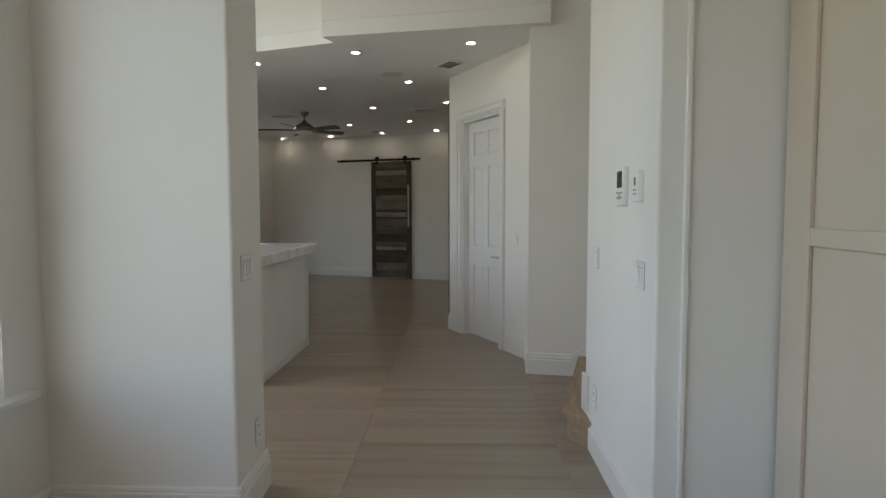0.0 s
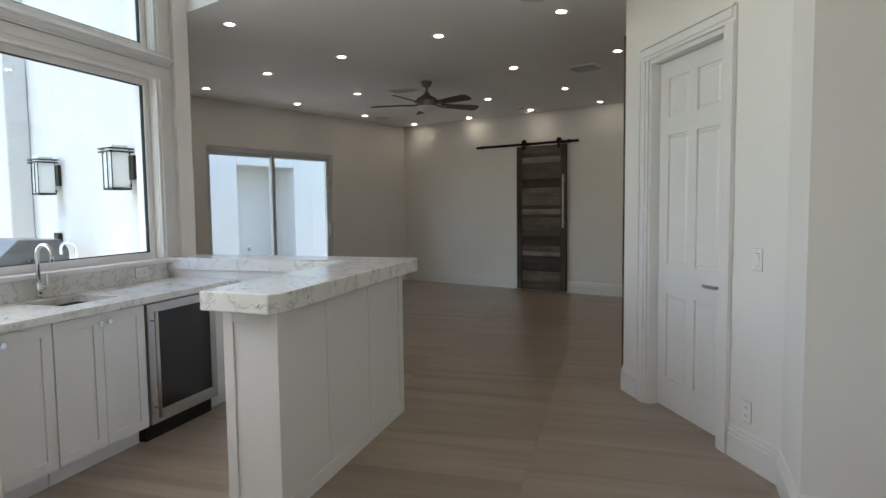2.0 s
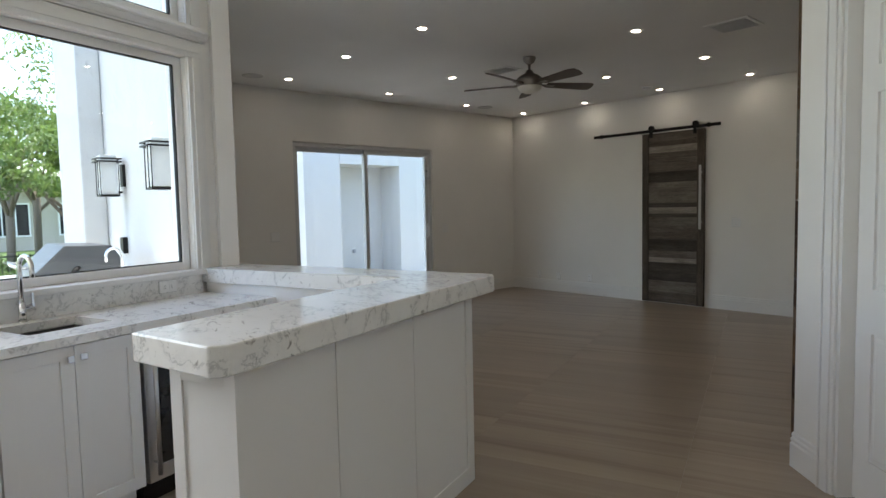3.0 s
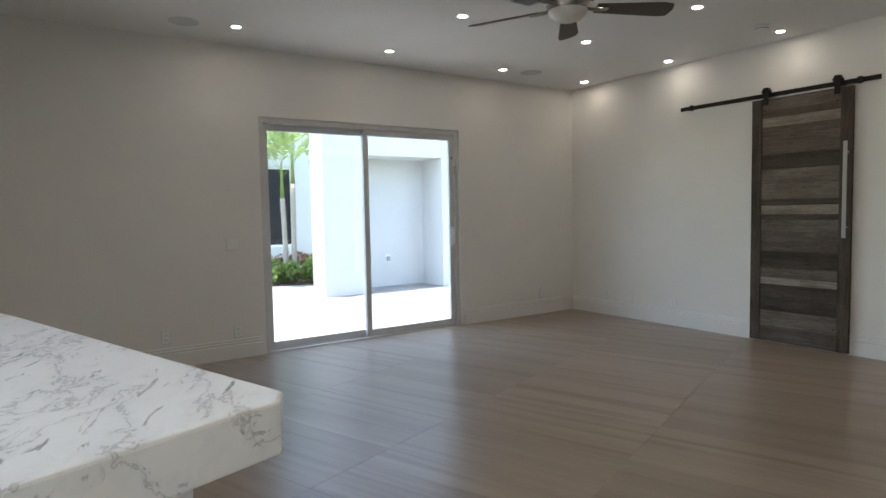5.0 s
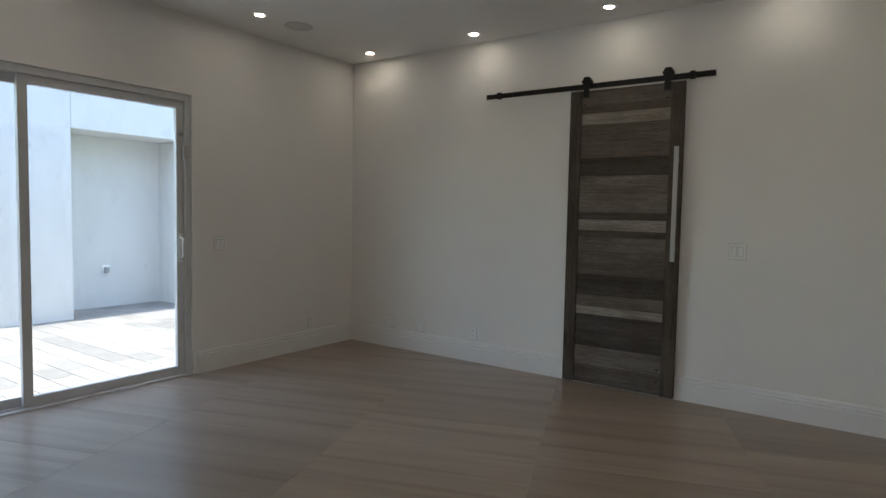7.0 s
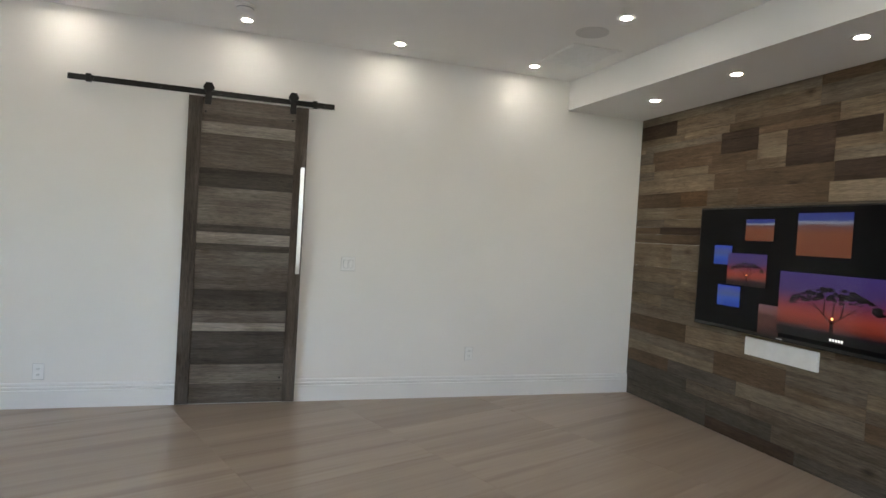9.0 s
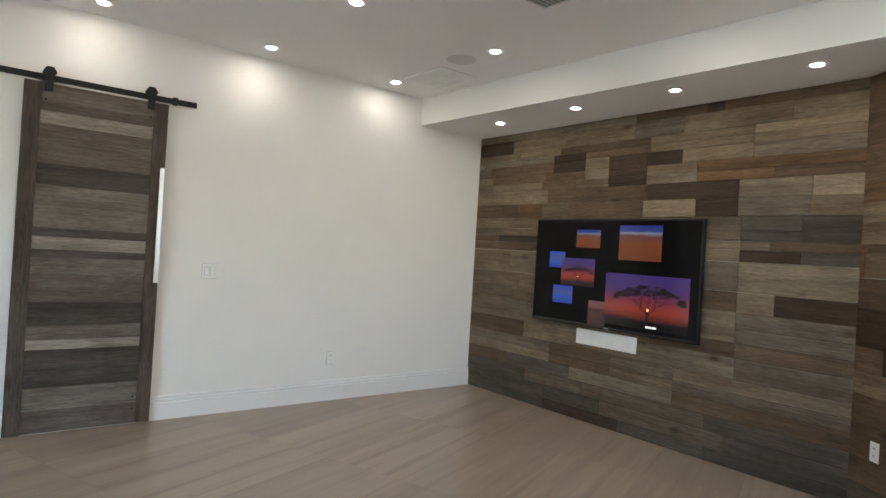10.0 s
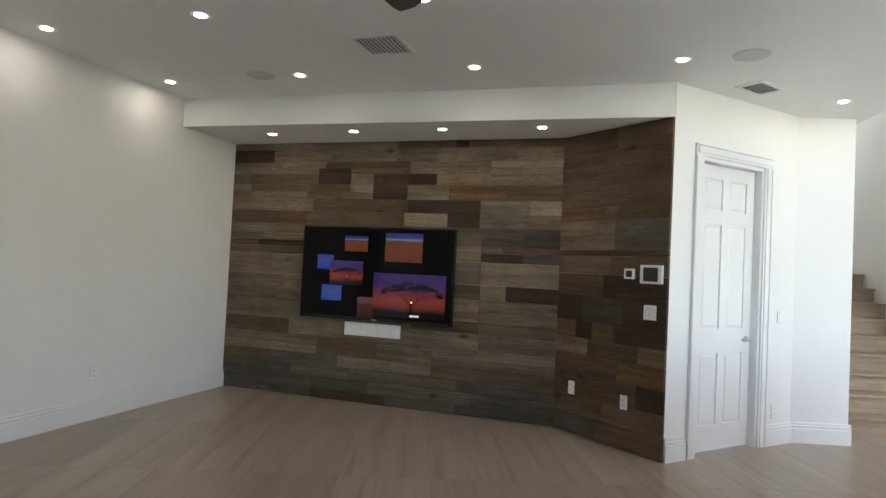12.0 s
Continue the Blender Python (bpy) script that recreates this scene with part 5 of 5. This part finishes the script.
def frond(bm, m, length, droop, rng, leaflets=30, width=0.46, lift=0.55):
    prev = None
    for i in range(leaflets):
        s = i / (leaflets - 1)
        p = m @ Vector((length * s * (1 - 0.18 * droop * s), 0, length * (lift * s - droop * s * s)))
        if prev is not None:
            d = (p - prev).normalized()
            side = d.cross(Vector((0, 0, 1))).normalized()
            upv = side.cross(d)
            a = [bm.verts.new(q) for q in (prev + upv * 0.008, prev + side * 0.008, p + side * 0.006, p + upv * 0.006)]
            bm.faces.new(a)
            wl = width * math.sin(math.pi * min(1, 0.12 + s * 0.9)) ** 0.7
            if s > 0.14:
                for sg in (-1, 1):
                    tip = p + (side * sg * 0.8 + d * 0.62 + upv * rng.uniform(-0.35, 0.12)) * wl
                    mid = (p + tip) / 2 + d * 0.026
                    mid2 = (p + tip) / 2 - d * 0.026
                    vs = [bm.verts.new(q) for q in (p, mid, tip, mid2)]
                    bm.faces.new(vs)
        prev = p


def palm(x, y, z, stems, label, seed, fl=1.25, nf=9, width=0.46, lift=0.55, sag=(0.5, 1.0), shaft=0.45):
    rng = random.Random(seed)
    t = thing("palm_tree", pose(x, y, z), label, "palm tree")
    for dx, dy, h, lean in stems:
        bm = B()
        pts = [Vector((dx + lean * (k / 10) ** 2, dy, h * k / 10)) for k in range(11)]
        tube(bm, pts, 0.052, 12)
        for k in range(1, 22):
            s = k / 22
            c = Vector((dx + lean * s ** 2, dy, h * s))
            lathe(bm, [(0.053, -0.008), (0.058, 0.0), (0.053, 0.008)], 12, c)
        part("trunk", bm, PALMBARK, t, "slim ringed palm trunk")
        bm = B()
        topp = pts[-1]
        rod(bm, topp, topp + Vector((0, 0, shaft)), 0.045, 0.015)
        part("crownshaft", bm, PALMLEAF, t)
        for i in range(nf):
            bm = B()
            a = i * 2 * math.pi / nf + rng.uniform(-0.25, 0.25)
            m = Matrix.Translation(topp + Vector((0, 0, shaft * rng.uniform(0.45, 0.95)))) @ Matrix.Rotation(a, 4, "Z")
            frond(bm, m, fl * rng.uniform(0.85, 1.1), rng.uniform(*sag), rng, 30, width, lift)
            part("frond", bm, PALMLEAF, t)
    return t


palm(-10.80, 10.72, -0.05, [(0.0, -0.10, 1.75, -0.10), (0.05, 0.06, 2.05, 0.06)], "twin-stemmed young palm in the courtyard bed", 3, 1.5, 12, 0.26, 1.75, (0.8, 2.15), 0.75)
palm(-8.8, 7.25, -0.3, [(0.0, 0.0, 4.5, 0.1)], "tall palm whose fronds hang beyond the kitchen window", 8, 2.1, 11)

bm = B()
lathe(bm, [(0.0, 0.03), (0.80, 0.03), (0.84, 0.0), (0.84, -0.06)], 36, (-10.88, 10.78, -0.04))
tagged(part("planting_bed", bm, MULCH), "round dark mulch bed under the palm", "planting bed")
for i, (dx, dy, r, mt) in enumerate(((-0.35, -0.30, 0.30, LEAF), (0.10, -0.42, 0.26, LEAF), (0.42, -0.10, 0.30, LEAF), (0.35, 0.35, 0.34, LEAF), (0.55, 0.25, 0.28, LEAF), (-0.35, 0.30, 0.36, REDLEAF), (0.0, 0.42, 0.36, REDLEAF), (-0.55, 0.05, 0.32, REDLEAF), (0.40, -0.36, 0.26, LEAF))):
    shrub(-10.88 + dx * 1.2, 10.78 + dy * 1.25, -0.02, r * 1.2, 620, mt, 60 + i, "low green bed shrub at the palm's foot" if mt is LEAF else "reddish leafed bed shrub at the palm's foot", 0.9)


def courtyard_wing():
    """The wall with a recessed bay opposite the sliding door."""
    o = thing("courtyard_wall", pose(-8.05, 10.55, -0.08), "white stucco courtyard wall with a recessed bay", "building")
    bm = B()
    box(bm, -0.55, 0, -0.22, 0.62, 0, 3.4)
    part("pier", bm, STUCCO, o, bevel=0.01)
    bm = B()
    box(bm, -1.0, -0.002, 0.621, 2.16, 2.45, 3.4)
    part("lintel", bm, STUCCO, o, bevel=0.01)
    bm = B()
    box(bm, -0.95, -0.70, 0.621, 2.16, 0, 2.449)
    part("recess_wall", bm, STUCCO, o)
    bm = B()
    box(bm, -1.2, 0.002, 2.161, 3.4, 0, 3.4)
    part("pier", bm, STUCCO, o, bevel=0.01)
    p = plate("outdoor_outlet", Matrix.Translation((-8.748, 11.90, 0.50)) @ Matrix.Rotation(radians(90), 4, "Z"), 0.10, 0.14, "blank", "grey outdoor outlet box on the stucco", "outlet")
    bm = B()
    box(bm, -0.03, 0.03, -0.05, -0.006, -0.05, 0.04)
    part("weather_cover", bm, GREYPLASTIC, p, "grey weather cover", 0.004)


courtyard_wing()


def house_wing():
    o = thing("house_wing", pose(-12.3, 10.28, -0.08), "white stucco house wing with a tall dark window", "building")
    y0, y1, z0, z1 = 0.42, 1.10, 0.70, 2.55
    bm = B()
    box(bm, -1.3, 0, 0, y0, 0, 4.2)
    box(bm, -1.3, 0, y1, 4.5, 0, 4.2)
    box(bm, -1.3, 0, y0, y1, 0, z0)
    box(bm, -1.3, 0, y0, y1, z1, 4.2)
    part("wall", bm, STUCCO, o)
    bm = B()
    rect_frame(bm, y0, y1, z0, z1, 0.05, -0.02, 0.05, Matrix.Translation((-0.08, 0, 0)) @ Matrix.Rotation(radians(90), 4, "Z"))
    w = part("window", bm, PLASTIC, o)
    bm = B()
    box(bm, -0.13, -0.12, y0 + 0.02, y1 - 0.02, z0 + 0.02, z1 - 0.02)
    part("pane", bm, SMOKED, w, "dark reflective pane")
    bm = B()
    box(bm, -1.6, 0.35, -0.35, 4.7, 4.2, 4.4)
    part("roof", bm, STUCCO, o)


house_wing()

# patio by the kitchen window
bm = B()
box(bm, -5.07, -4.05, 5.70, 5.910, -0.08, 3.7)
box(bm, -5.07, -4.70, 5.9105, 6.40, -0.08, 3.7)
tagged(part("patio_column", bm, STUCCO, bevel=0.015), "square white stucco patio column", "column")
bm = B()
box(bm, XL - 0.2, -1.50, 5.912, 5.936, -0.08, 3.7)
structure("wall_patio", bm, STUCCO, "white textured stucco wall with two lanterns", "wall")
bm = B()
box(bm, XL - 0.225, XL - 0.201, 5.94, GD0, -0.08, 3.7)
box(bm, XL - 0.225, XL - 0.201, GD1, 13.5, -0.08, 3.7)
box(bm, XL - 0.225, XL - 0.201, GD0, GD1, GDH, 3.7)
structure("wall_courtyard", bm, STUCCO, "white stucco outside of the family room", "wall")


def lantern(x, z):
    l = thing("wall_lantern", pose(x, 5.912, z) @ Matrix.Scale(0.84, 4), "black framed outdoor wall lantern with frosted glass", "wall lamp", "patio lanterns")
    bm = B()
    box(bm, -0.055, 0.055, -0.03, -0.0005, -0.12, 0.12)
    box(bm, -0.02, 0.02, -0.12, -0.03, -0.19, -0.17)
    part("bracket", bm, BLACK, l, bevel=0.002)
    c = -0.165
    bm = B()
    box(bm, -0.078, 0.078, c - 0.078, c + 0.078, -0.20, 0.21)
    part("shade", bm, plain("frosted_glass", (0.75, 0.77, 0.76), 0.4), l, "frosted glass box", 0.004)
    bm = B()
    for dx in (-0.092, 0.084):
        for dy in (-0.092, 0.084):
            box(bm, dx, dx + 0.008, c + dy, c + dy + 0.008, -0.21, 0.155)
    for dy in (-0.092, 0.084):
        box(bm, -0.004, 0.004, c + dy, c + dy + 0.008, -0.21, 0.155)
    for z0 in (-0.225, 0.135, 0.165):
        e = 0.118 if z0 > 0 else 0.092
        for a in ((-e, e, c - e, c - e + 0.012), (-e, e, c + e - 0.012, c + e), (-e, -e + 0.012, c - e, c + e), (e - 0.012, e, c - e, c + e)):
            box(bm, *a, z0, z0 + 0.015)
    box(bm, -0.088, 0.088, c - 0.088, c + 0.088, -0.224, -0.205)
    part("cage", bm, BLACK, l)


lantern(-3.40, 1.78)
lantern(-1.95, 1.79)
bm = B()
box(bm, -4.03, -1.90, 4.95, 5.911, -0.08, 0.855)
k = thing("outdoor_counter", pose(0, 0, 0), "pale stone outdoor kitchen counter against the stucco wall", "counter")
part("body", bm, STUCCO, k)
bm = B()
box(bm, -4.04, -1.87, 4.91, 5.911, 0.857, 0.90)
part("countertop", bm, plain("pale_granite", (0.55, 0.54, 0.52), 0.3), k, bevel=0.004)
faucet(Matrix.Translation((-2.36, 5.60, 0.90)) @ Matrix.Rotation(radians(-110), 4, "Z"), "chrome gooseneck faucet on the outdoor counter", 0.22)


def grill():
    g = thing("grill", pose(-2.62, 5.03, 0.90), "stainless steel barbecue grill with its hood closed", "grill")
    prof = [(0.0, 0.02), (0.62, 0.02), (0.62, 0.20), (0.56, 0.29), (0.24, 0.30), (0.04, 0.10)]
    for name, x0, x1, mt in (("hood", -0.72, 0.0, plain("hood_steel", (0.11, 0.115, 0.12), 0.4, 0.5)),):
        bm = B()
        va = [bm.verts.new((x0, y, z)) for y, z in prof]
        vb = [bm.verts.new((x1, y, z)) for y, z in prof]
        bm.faces.new(va)
        bm.faces.new(list(reversed(vb)))
        for i in range(len(prof)):
            bm.faces.new([va[i], va[(i + 1) % len(prof)], vb[(i + 1) % len(prof)], vb[i]])
        part(name, bm, mt, g, "brushed steel hood", 0.006)
    bm = B()
    box(bm, -0.74, 0.02, -0.02, 0.63, 0.0, 0.02)
    part("base", bm, STEEL, g)
    bm = B()
    tube(bm, [(-0.66, 0.02, 0.15), (-0.66, -0.06, 0.16), (-0.06, -0.06, 0.16), (-0.06, 0.02, 0.15)], 0.013, 10)
    part("handle", bm, CHROME, g, "tubular steel handle")
    bm = B()
    tube(bm, [(0.001, 0.27, 0.03), (0.02, 0.28, 0.09), (0.02, 0.31, 0.12), (0.001, 0.33, 0.13)], 0.016, 10)
    part("side_handle", bm, BLACK, g, "black hinge loop")


grill()
bm = B()
box(bm, -3.50, -3.40, 5.87, 5.9115, 1.07, 1.22)
tagged(part("outdoor_switch_box", bm, BLACK, bevel=0.004), "black outdoor control box on the stucco wall", "control box")


def fence():
    f = thing("fence", pose(-14.6, 3.0, -0.30), "low dark metal garden fence beyond the lawn", "fence")
    bm = B()
    box(bm, -0.012, 0.012, 0, 5.6, 0.78, 0.81)
    part("top_rail", bm, BLACK, f)
    bm = B()
    box(bm, -0.012, 0.012, 0, 5.6, 0.14, 0.17)
    part("bottom_rail", bm, BLACK, f)
    me = None
    for i in range(50):
        if me is None:
            bm = B()
            box(bm, -0.008, 0.008, -0.008, 0.008, 0.0, 0.86)
            me = mesh_of("picket", bm, BLACK)
        o = new("picket", me)
        o.parent, o.location = f, (0, 0.05 + i * 0.112, 0)


fence()


def far_house():
    o = thing("neighbour_house", pose(-34, 3.0, -0.3), "beige neighbouring house beyond the trees", "building")
    bm = B()
    box(bm, -8, 0, 0, 12, 0, 3.2)
    part("wall", bm, paint("far_stucco", (0.48, 0.43, 0.36), 0.8), o)
    bm = B()
    prism(bm, [(-9, -1), (1, -1), (1, 13), (-9, 13)], 3.2, 3.5)
    part("roof", bm, plain("far_roof", (0.25, 0.2, 0.17), 0.8), o)
    for y in (1.5, 4.5, 7.5):
        bm = B()
        box(bm, 0.002, 0.04, y, y + 1.8, 0.7, 2.4)
        w = part("window", bm, PLASTIC, o)
        for k in range(3):
            bm = B()
            box(bm, 0.041, 0.05, y + 0.08 + k * 0.57, y + 0.58 + k * 0.57, 0.78, 2.32)
            part("pane", bm, SMOKED, w)


far_house()

# ---------- pieces: floor tiles, planks, pavers ----------
TA = radians(20.4)
TM = Matrix.Rotation(TA, 4, "Z")
TIM = TM.inverted()
TW, TH, GAP = 1.20, 0.60, 0.0014
FLOOR = [(XL + 0.004, YN), (-1.7, YN), (K(0.5, VP1).x, K(0.5, VP1).y), (K(2.36, VP0).x, K(2.36, VP0).y), (K(2.36, -5.0).x, K(2.36, -5.0).y),
         (K(5.62, -5.0).x, K(5.62, -5.0).y), (K(5.62, 3.5).x, K(5.62, 3.5).y), (6.5, 6.9), (2.95, 6.4), (2.3, 8.75), (XR + 0.02, YF), (XL + 0.004, YF)]


def clip(poly, a, b):
    """Keeps the part of a polygon left of the line a-b."""
    out = []
    for i, p in enumerate(poly):
        q = poly[(i + 1) % len(poly)]
        sp = (b[0] - a[0]) * (p[1] - a[1]) - (b[1] - a[1]) * (p[0] - a[0])
        sq = (b[0] - a[0]) * (q[1] - a[1]) - (b[1] - a[1]) * (q[0] - a[0])
        if sp >= 0:
            out.append(p)
        if sp * sq < 0:
            t = sp / (sp - sq)
            out.append((p[0] + t * (q[0] - p[0]), p[1] + t * (q[1] - p[1])))
    return out


def inside(p, poly):
    c = False
    for i, a in enumerate(poly):
        b = poly[i - 1]
        if (a[1] > p[1]) != (b[1] > p[1]) and p[0] < (b[0] - a[0]) * (p[1] - a[1]) / (b[1] - a[1]) + a[0]:
            c = not c
    return c


ROOM = [(XL + 0.004, YN - 0.1), (XR + 0.03, YN - 0.1), (XR + 0.03, YF), (XL + 0.004, YF)]
floor_ob = bpy.data.objects["floor"]
bm = B()
box(bm, GAP / 2, TW - GAP / 2, GAP / 2, TH - GAP / 2, -0.012, 0.0)
full = mesh_of("tile", bm, TILE)
for i in range(-6, 9):
    for j in range(-13, 24):
        u0, v0 = 3.665 + (i - 2) * TW, 6.265 + (j - 10) * TH
        cor = [TM @ Vector((u0 + a, v0 + b, 0)) for a, b in ((0, 0), (TW, 0), (TW, TH), (0, TH))]
        c = [(p.x, p.y) for p in cor]
        mid = TM @ Vector((u0 + TW / 2, v0 + TH / 2, 0))
        if max(p[0] for p in c) < XL or min(p[1] for p in c) > YF or not (any(inside(p, FLOOR) for p in c) or inside((mid.x, mid.y), FLOOR)):
            continue
        need = min(p[0] for p in c) < XL or max(p[1] for p in c) > YF
        if need:
            poly = c
            for a, b in (((XL + 0.001, YF), (XL + 0.001, 0)), ((9, YF + 0.03), (-9, YF + 0.03))):
                poly = clip(poly, a, b) if len(poly) > 2 else poly
            if len(poly) < 3:
                continue
            loc = [TIM @ Vector((x, y, 0)) - Vector((u0, v0, 0)) for x, y in poly]
            cx = sum(p.x for p in loc) / len(loc)
            cy = sum(p.y for p in loc) / len(loc)
            bm = B()
            prism(bm, [(cx + (p.x - cx) * 0.998, cy + (p.y - cy) * 0.996) for p in loc], -0.012, 0.0)
            me = mesh_of("tile", bm, TILE)
        else:
            me = full
        o = new("tile", me)
        o.parent = floor_ob
        o.matrix_basis = TM @ Matrix.Translation((u0, v0, 0))


BOARDS = {k: reclaimed("reclaimed_board_%s" % nm, 1, [(0.0, tuple(v * 0.82 for v in c)), (1.0, tuple(v * 1.2 for v in c))]) for k, nm, c in (
    ("D", "dark", (0.058, 0.038, 0.027)), ("B", "brown", (0.118, 0.082, 0.053)), ("O", "rust", (0.140, 0.086, 0.046)), ("T", "tan", (0.190, 0.148, 0.103)),
    ("G", "grey", (0.165, 0.138, 0.106)), ("P", "pale", (0.285, 0.232, 0.168)), ("S", "slate", (0.092, 0.081, 0.068)))}
rng = random.Random(11)


def course(w, z0, z1, length, tones, cuts):
    """One course of weathered boards: a tone for each board, and the cuts between them along the wall."""
    ends = [0.0] + list(cuts) + [length]
    for k, tone in enumerate(tones):
        a, b = ends[k], ends[k + 1]
        d = 0.012 + rng.uniform(0, 0.010)
        slip = rng.uniform(0.0008, 0.0024)
        bm = B()
        box(bm, -d, 0.026, a + 0.0010, b - 0.0010, z0 + slip, z1 - 0.0008)
        part("plank", bm, BOARDS[tone], w)


def cladding(name, p, q, label):
    m, n = frame_of(p, q)
    w = tagged(new(name), label, "wall cladding", kind="structure")
    w.matrix_basis = m @ Matrix.Rotation(radians(-90), 4, "Z")      # local y runs along the wall
    return w, n


w, n = cladding("wall_planks", (XR, YF), (XR, 8.80), "reclaimed weathered wood planks in grey and brown courses")
course(w, 2.620, SOF - 0.002, n, "GBDBB", (1.96, 2.58, 2.72, 3.25))
course(w, 2.483, 2.620, n, "DTTGTT", (0.51, 1.20, 1.96, 2.40, 3.20))
course(w, 2.418, 2.483, n, "TTBTT", (0.62, 1.15, 2.11, 2.95))
course(w, 2.357, 2.418, n, "PGDBTT", (0.08, 1.07, 1.45, 2.11, 2.95))
course(w, 2.247, 2.357, n, "GBDPDDTG", (0.20, 1.07, 1.45, 1.71, 2.09, 2.40, 2.95))
course(w, 2.170, 2.247, n, "TBBPDTO", (0.23, 0.98, 1.45, 1.71, 2.09, 2.53))
course(w, 2.093, 2.170, n, "GTBTDGOB", (0.23, 0.94, 1.35, 1.71, 2.09, 2.53, 3.10))
course(w, 1.960, 2.093, n, "TTBDGP", (0.67, 1.02, 2.10, 2.86, 3.35))
course(w, 1.824, 1.960, n, "BOTBPDGT", (0.62, 0.95, 1.28, 2.07, 2.53, 2.86, 3.34))
course(w, 1.716, 1.824, n, "PTGSS", (0.42, 1.00, 2.89, 3.30))
course(w, 1.644, 1.716, n, "GTTSS", (0.42, 1.00, 2.89, 3.30))
course(w, 1.577, 1.644, n, "BDTGB", (0.37, 1.20, 2.89, 3.10))
course(w, 1.491, 1.577, n, "TBTDS", (0.40, 1.00, 2.89, 3.30))
course(w, 1.270, 1.491, n, "TGGP", (0.55, 1.00, 2.89))
course(w, 1.123, 1.270, n, "TTBPD", (0.70, 1.30, 2.89, 3.15))
course(w, 1.010, 1.123, n, "GTPG", (0.62, 1.30, 2.89))
course(w, 0.903, 1.010, n, "TGTG", (0.45, 1.30, 2.89))
course(w, 0.795, 0.903, n, "GTBB", (1.42, 2.20, 2.89))
course(w, 0.640, 0.795, n, "BTGG", (0.80, 1.84, 2.90))
course(w, 0.540, 0.640, n, "GBGT", (1.15, 1.84, 2.43))
course(w, 0.455, 0.540, n, "PBTG", (1.15, 1.84, 2.43))
course(w, 0.340, 0.455, n, "BSGB", (0.60, 1.40, 2.43))
course(w, 0.225, 0.340, n, "SGGS", (0.85, 1.55, 2.70))
course(w, 0.100, 0.225, n, "SSGS", (1.10, 1.75, 2.85))
course(w, 0.002, 0.100, n, "SDSS", (1.10, 1.95, 2.70))
w, n = cladding("wall_planks_angled", PW, PL, "reclaimed weathered wood planks on the angled wall")
course(w, 2.480, SOF - 0.002, n, "BB", (0.62,))
course(w, 2.260, 2.480, n, "B", ())
course(w, 2.020, 2.260, n, "BB", (0.45,))
course(w, 1.900, 2.020, n, "OBB", (0.52, 0.66))
course(w, 1.775, 1.900, n, "TS", (0.63,))
course(w, 1.640, 1.775, n, "TS", (0.63,))
course(w, 1.590, 1.640, n, "OB", (0.06,))
course(w, 1.430, 1.590, n, "OTB", (0.05, 0.60))
course(w, 1.240, 1.430, n, "BDD", (0.53, 0.85))
course(w, 1.010, 1.240, n, "DSD", (0.30, 0.75))
course(w, 0.860, 1.010, n, "BDBD", (0.24, 0.42, 0.66))
course(w, 0.715, 0.860, n, "TBB", (0.38, 0.90))
course(w, 0.545, 0.715, n, "BO", (0.70,))
course(w, 0.360, 0.545, n, "BD", (0.90,))
course(w, 0.180, 0.360, n, "BB", (0.55,))
course(w, 0.002, 0.180, n, "SB", (0.50,))

pav = bpy.data.objects["pavement"]
bm = B()
box(bm, 0.003, 0.397, 0.003, 0.197, -0.08, -0.035)
pm = mesh_of("paver", bm, PAVER)
rest = B()
count = 0
for j in range(48):
    for i in range(22):
        x, y = XL - 0.24 - (i + 1) * 0.40 - (0.2 if j % 2 else 0), 6.4 + j * 0.20
        if y > 13.2 and x < -9:
            continue
        if count < 300 and 8.6 < y < 12.9 and x > -11.5 and not (y < 9.6 and x < -8):
            o = new("paver", pm)
            o.parent, o.location = pav, (x, y, 0)
            count += 1
        else:
            box(rest, x + 0.003, x + 0.397, y + 0.003, y + 0.197, -0.08, -0.035)
o = part("paver_field", rest, PAVER, pav)
o["kind"] = "stuff"
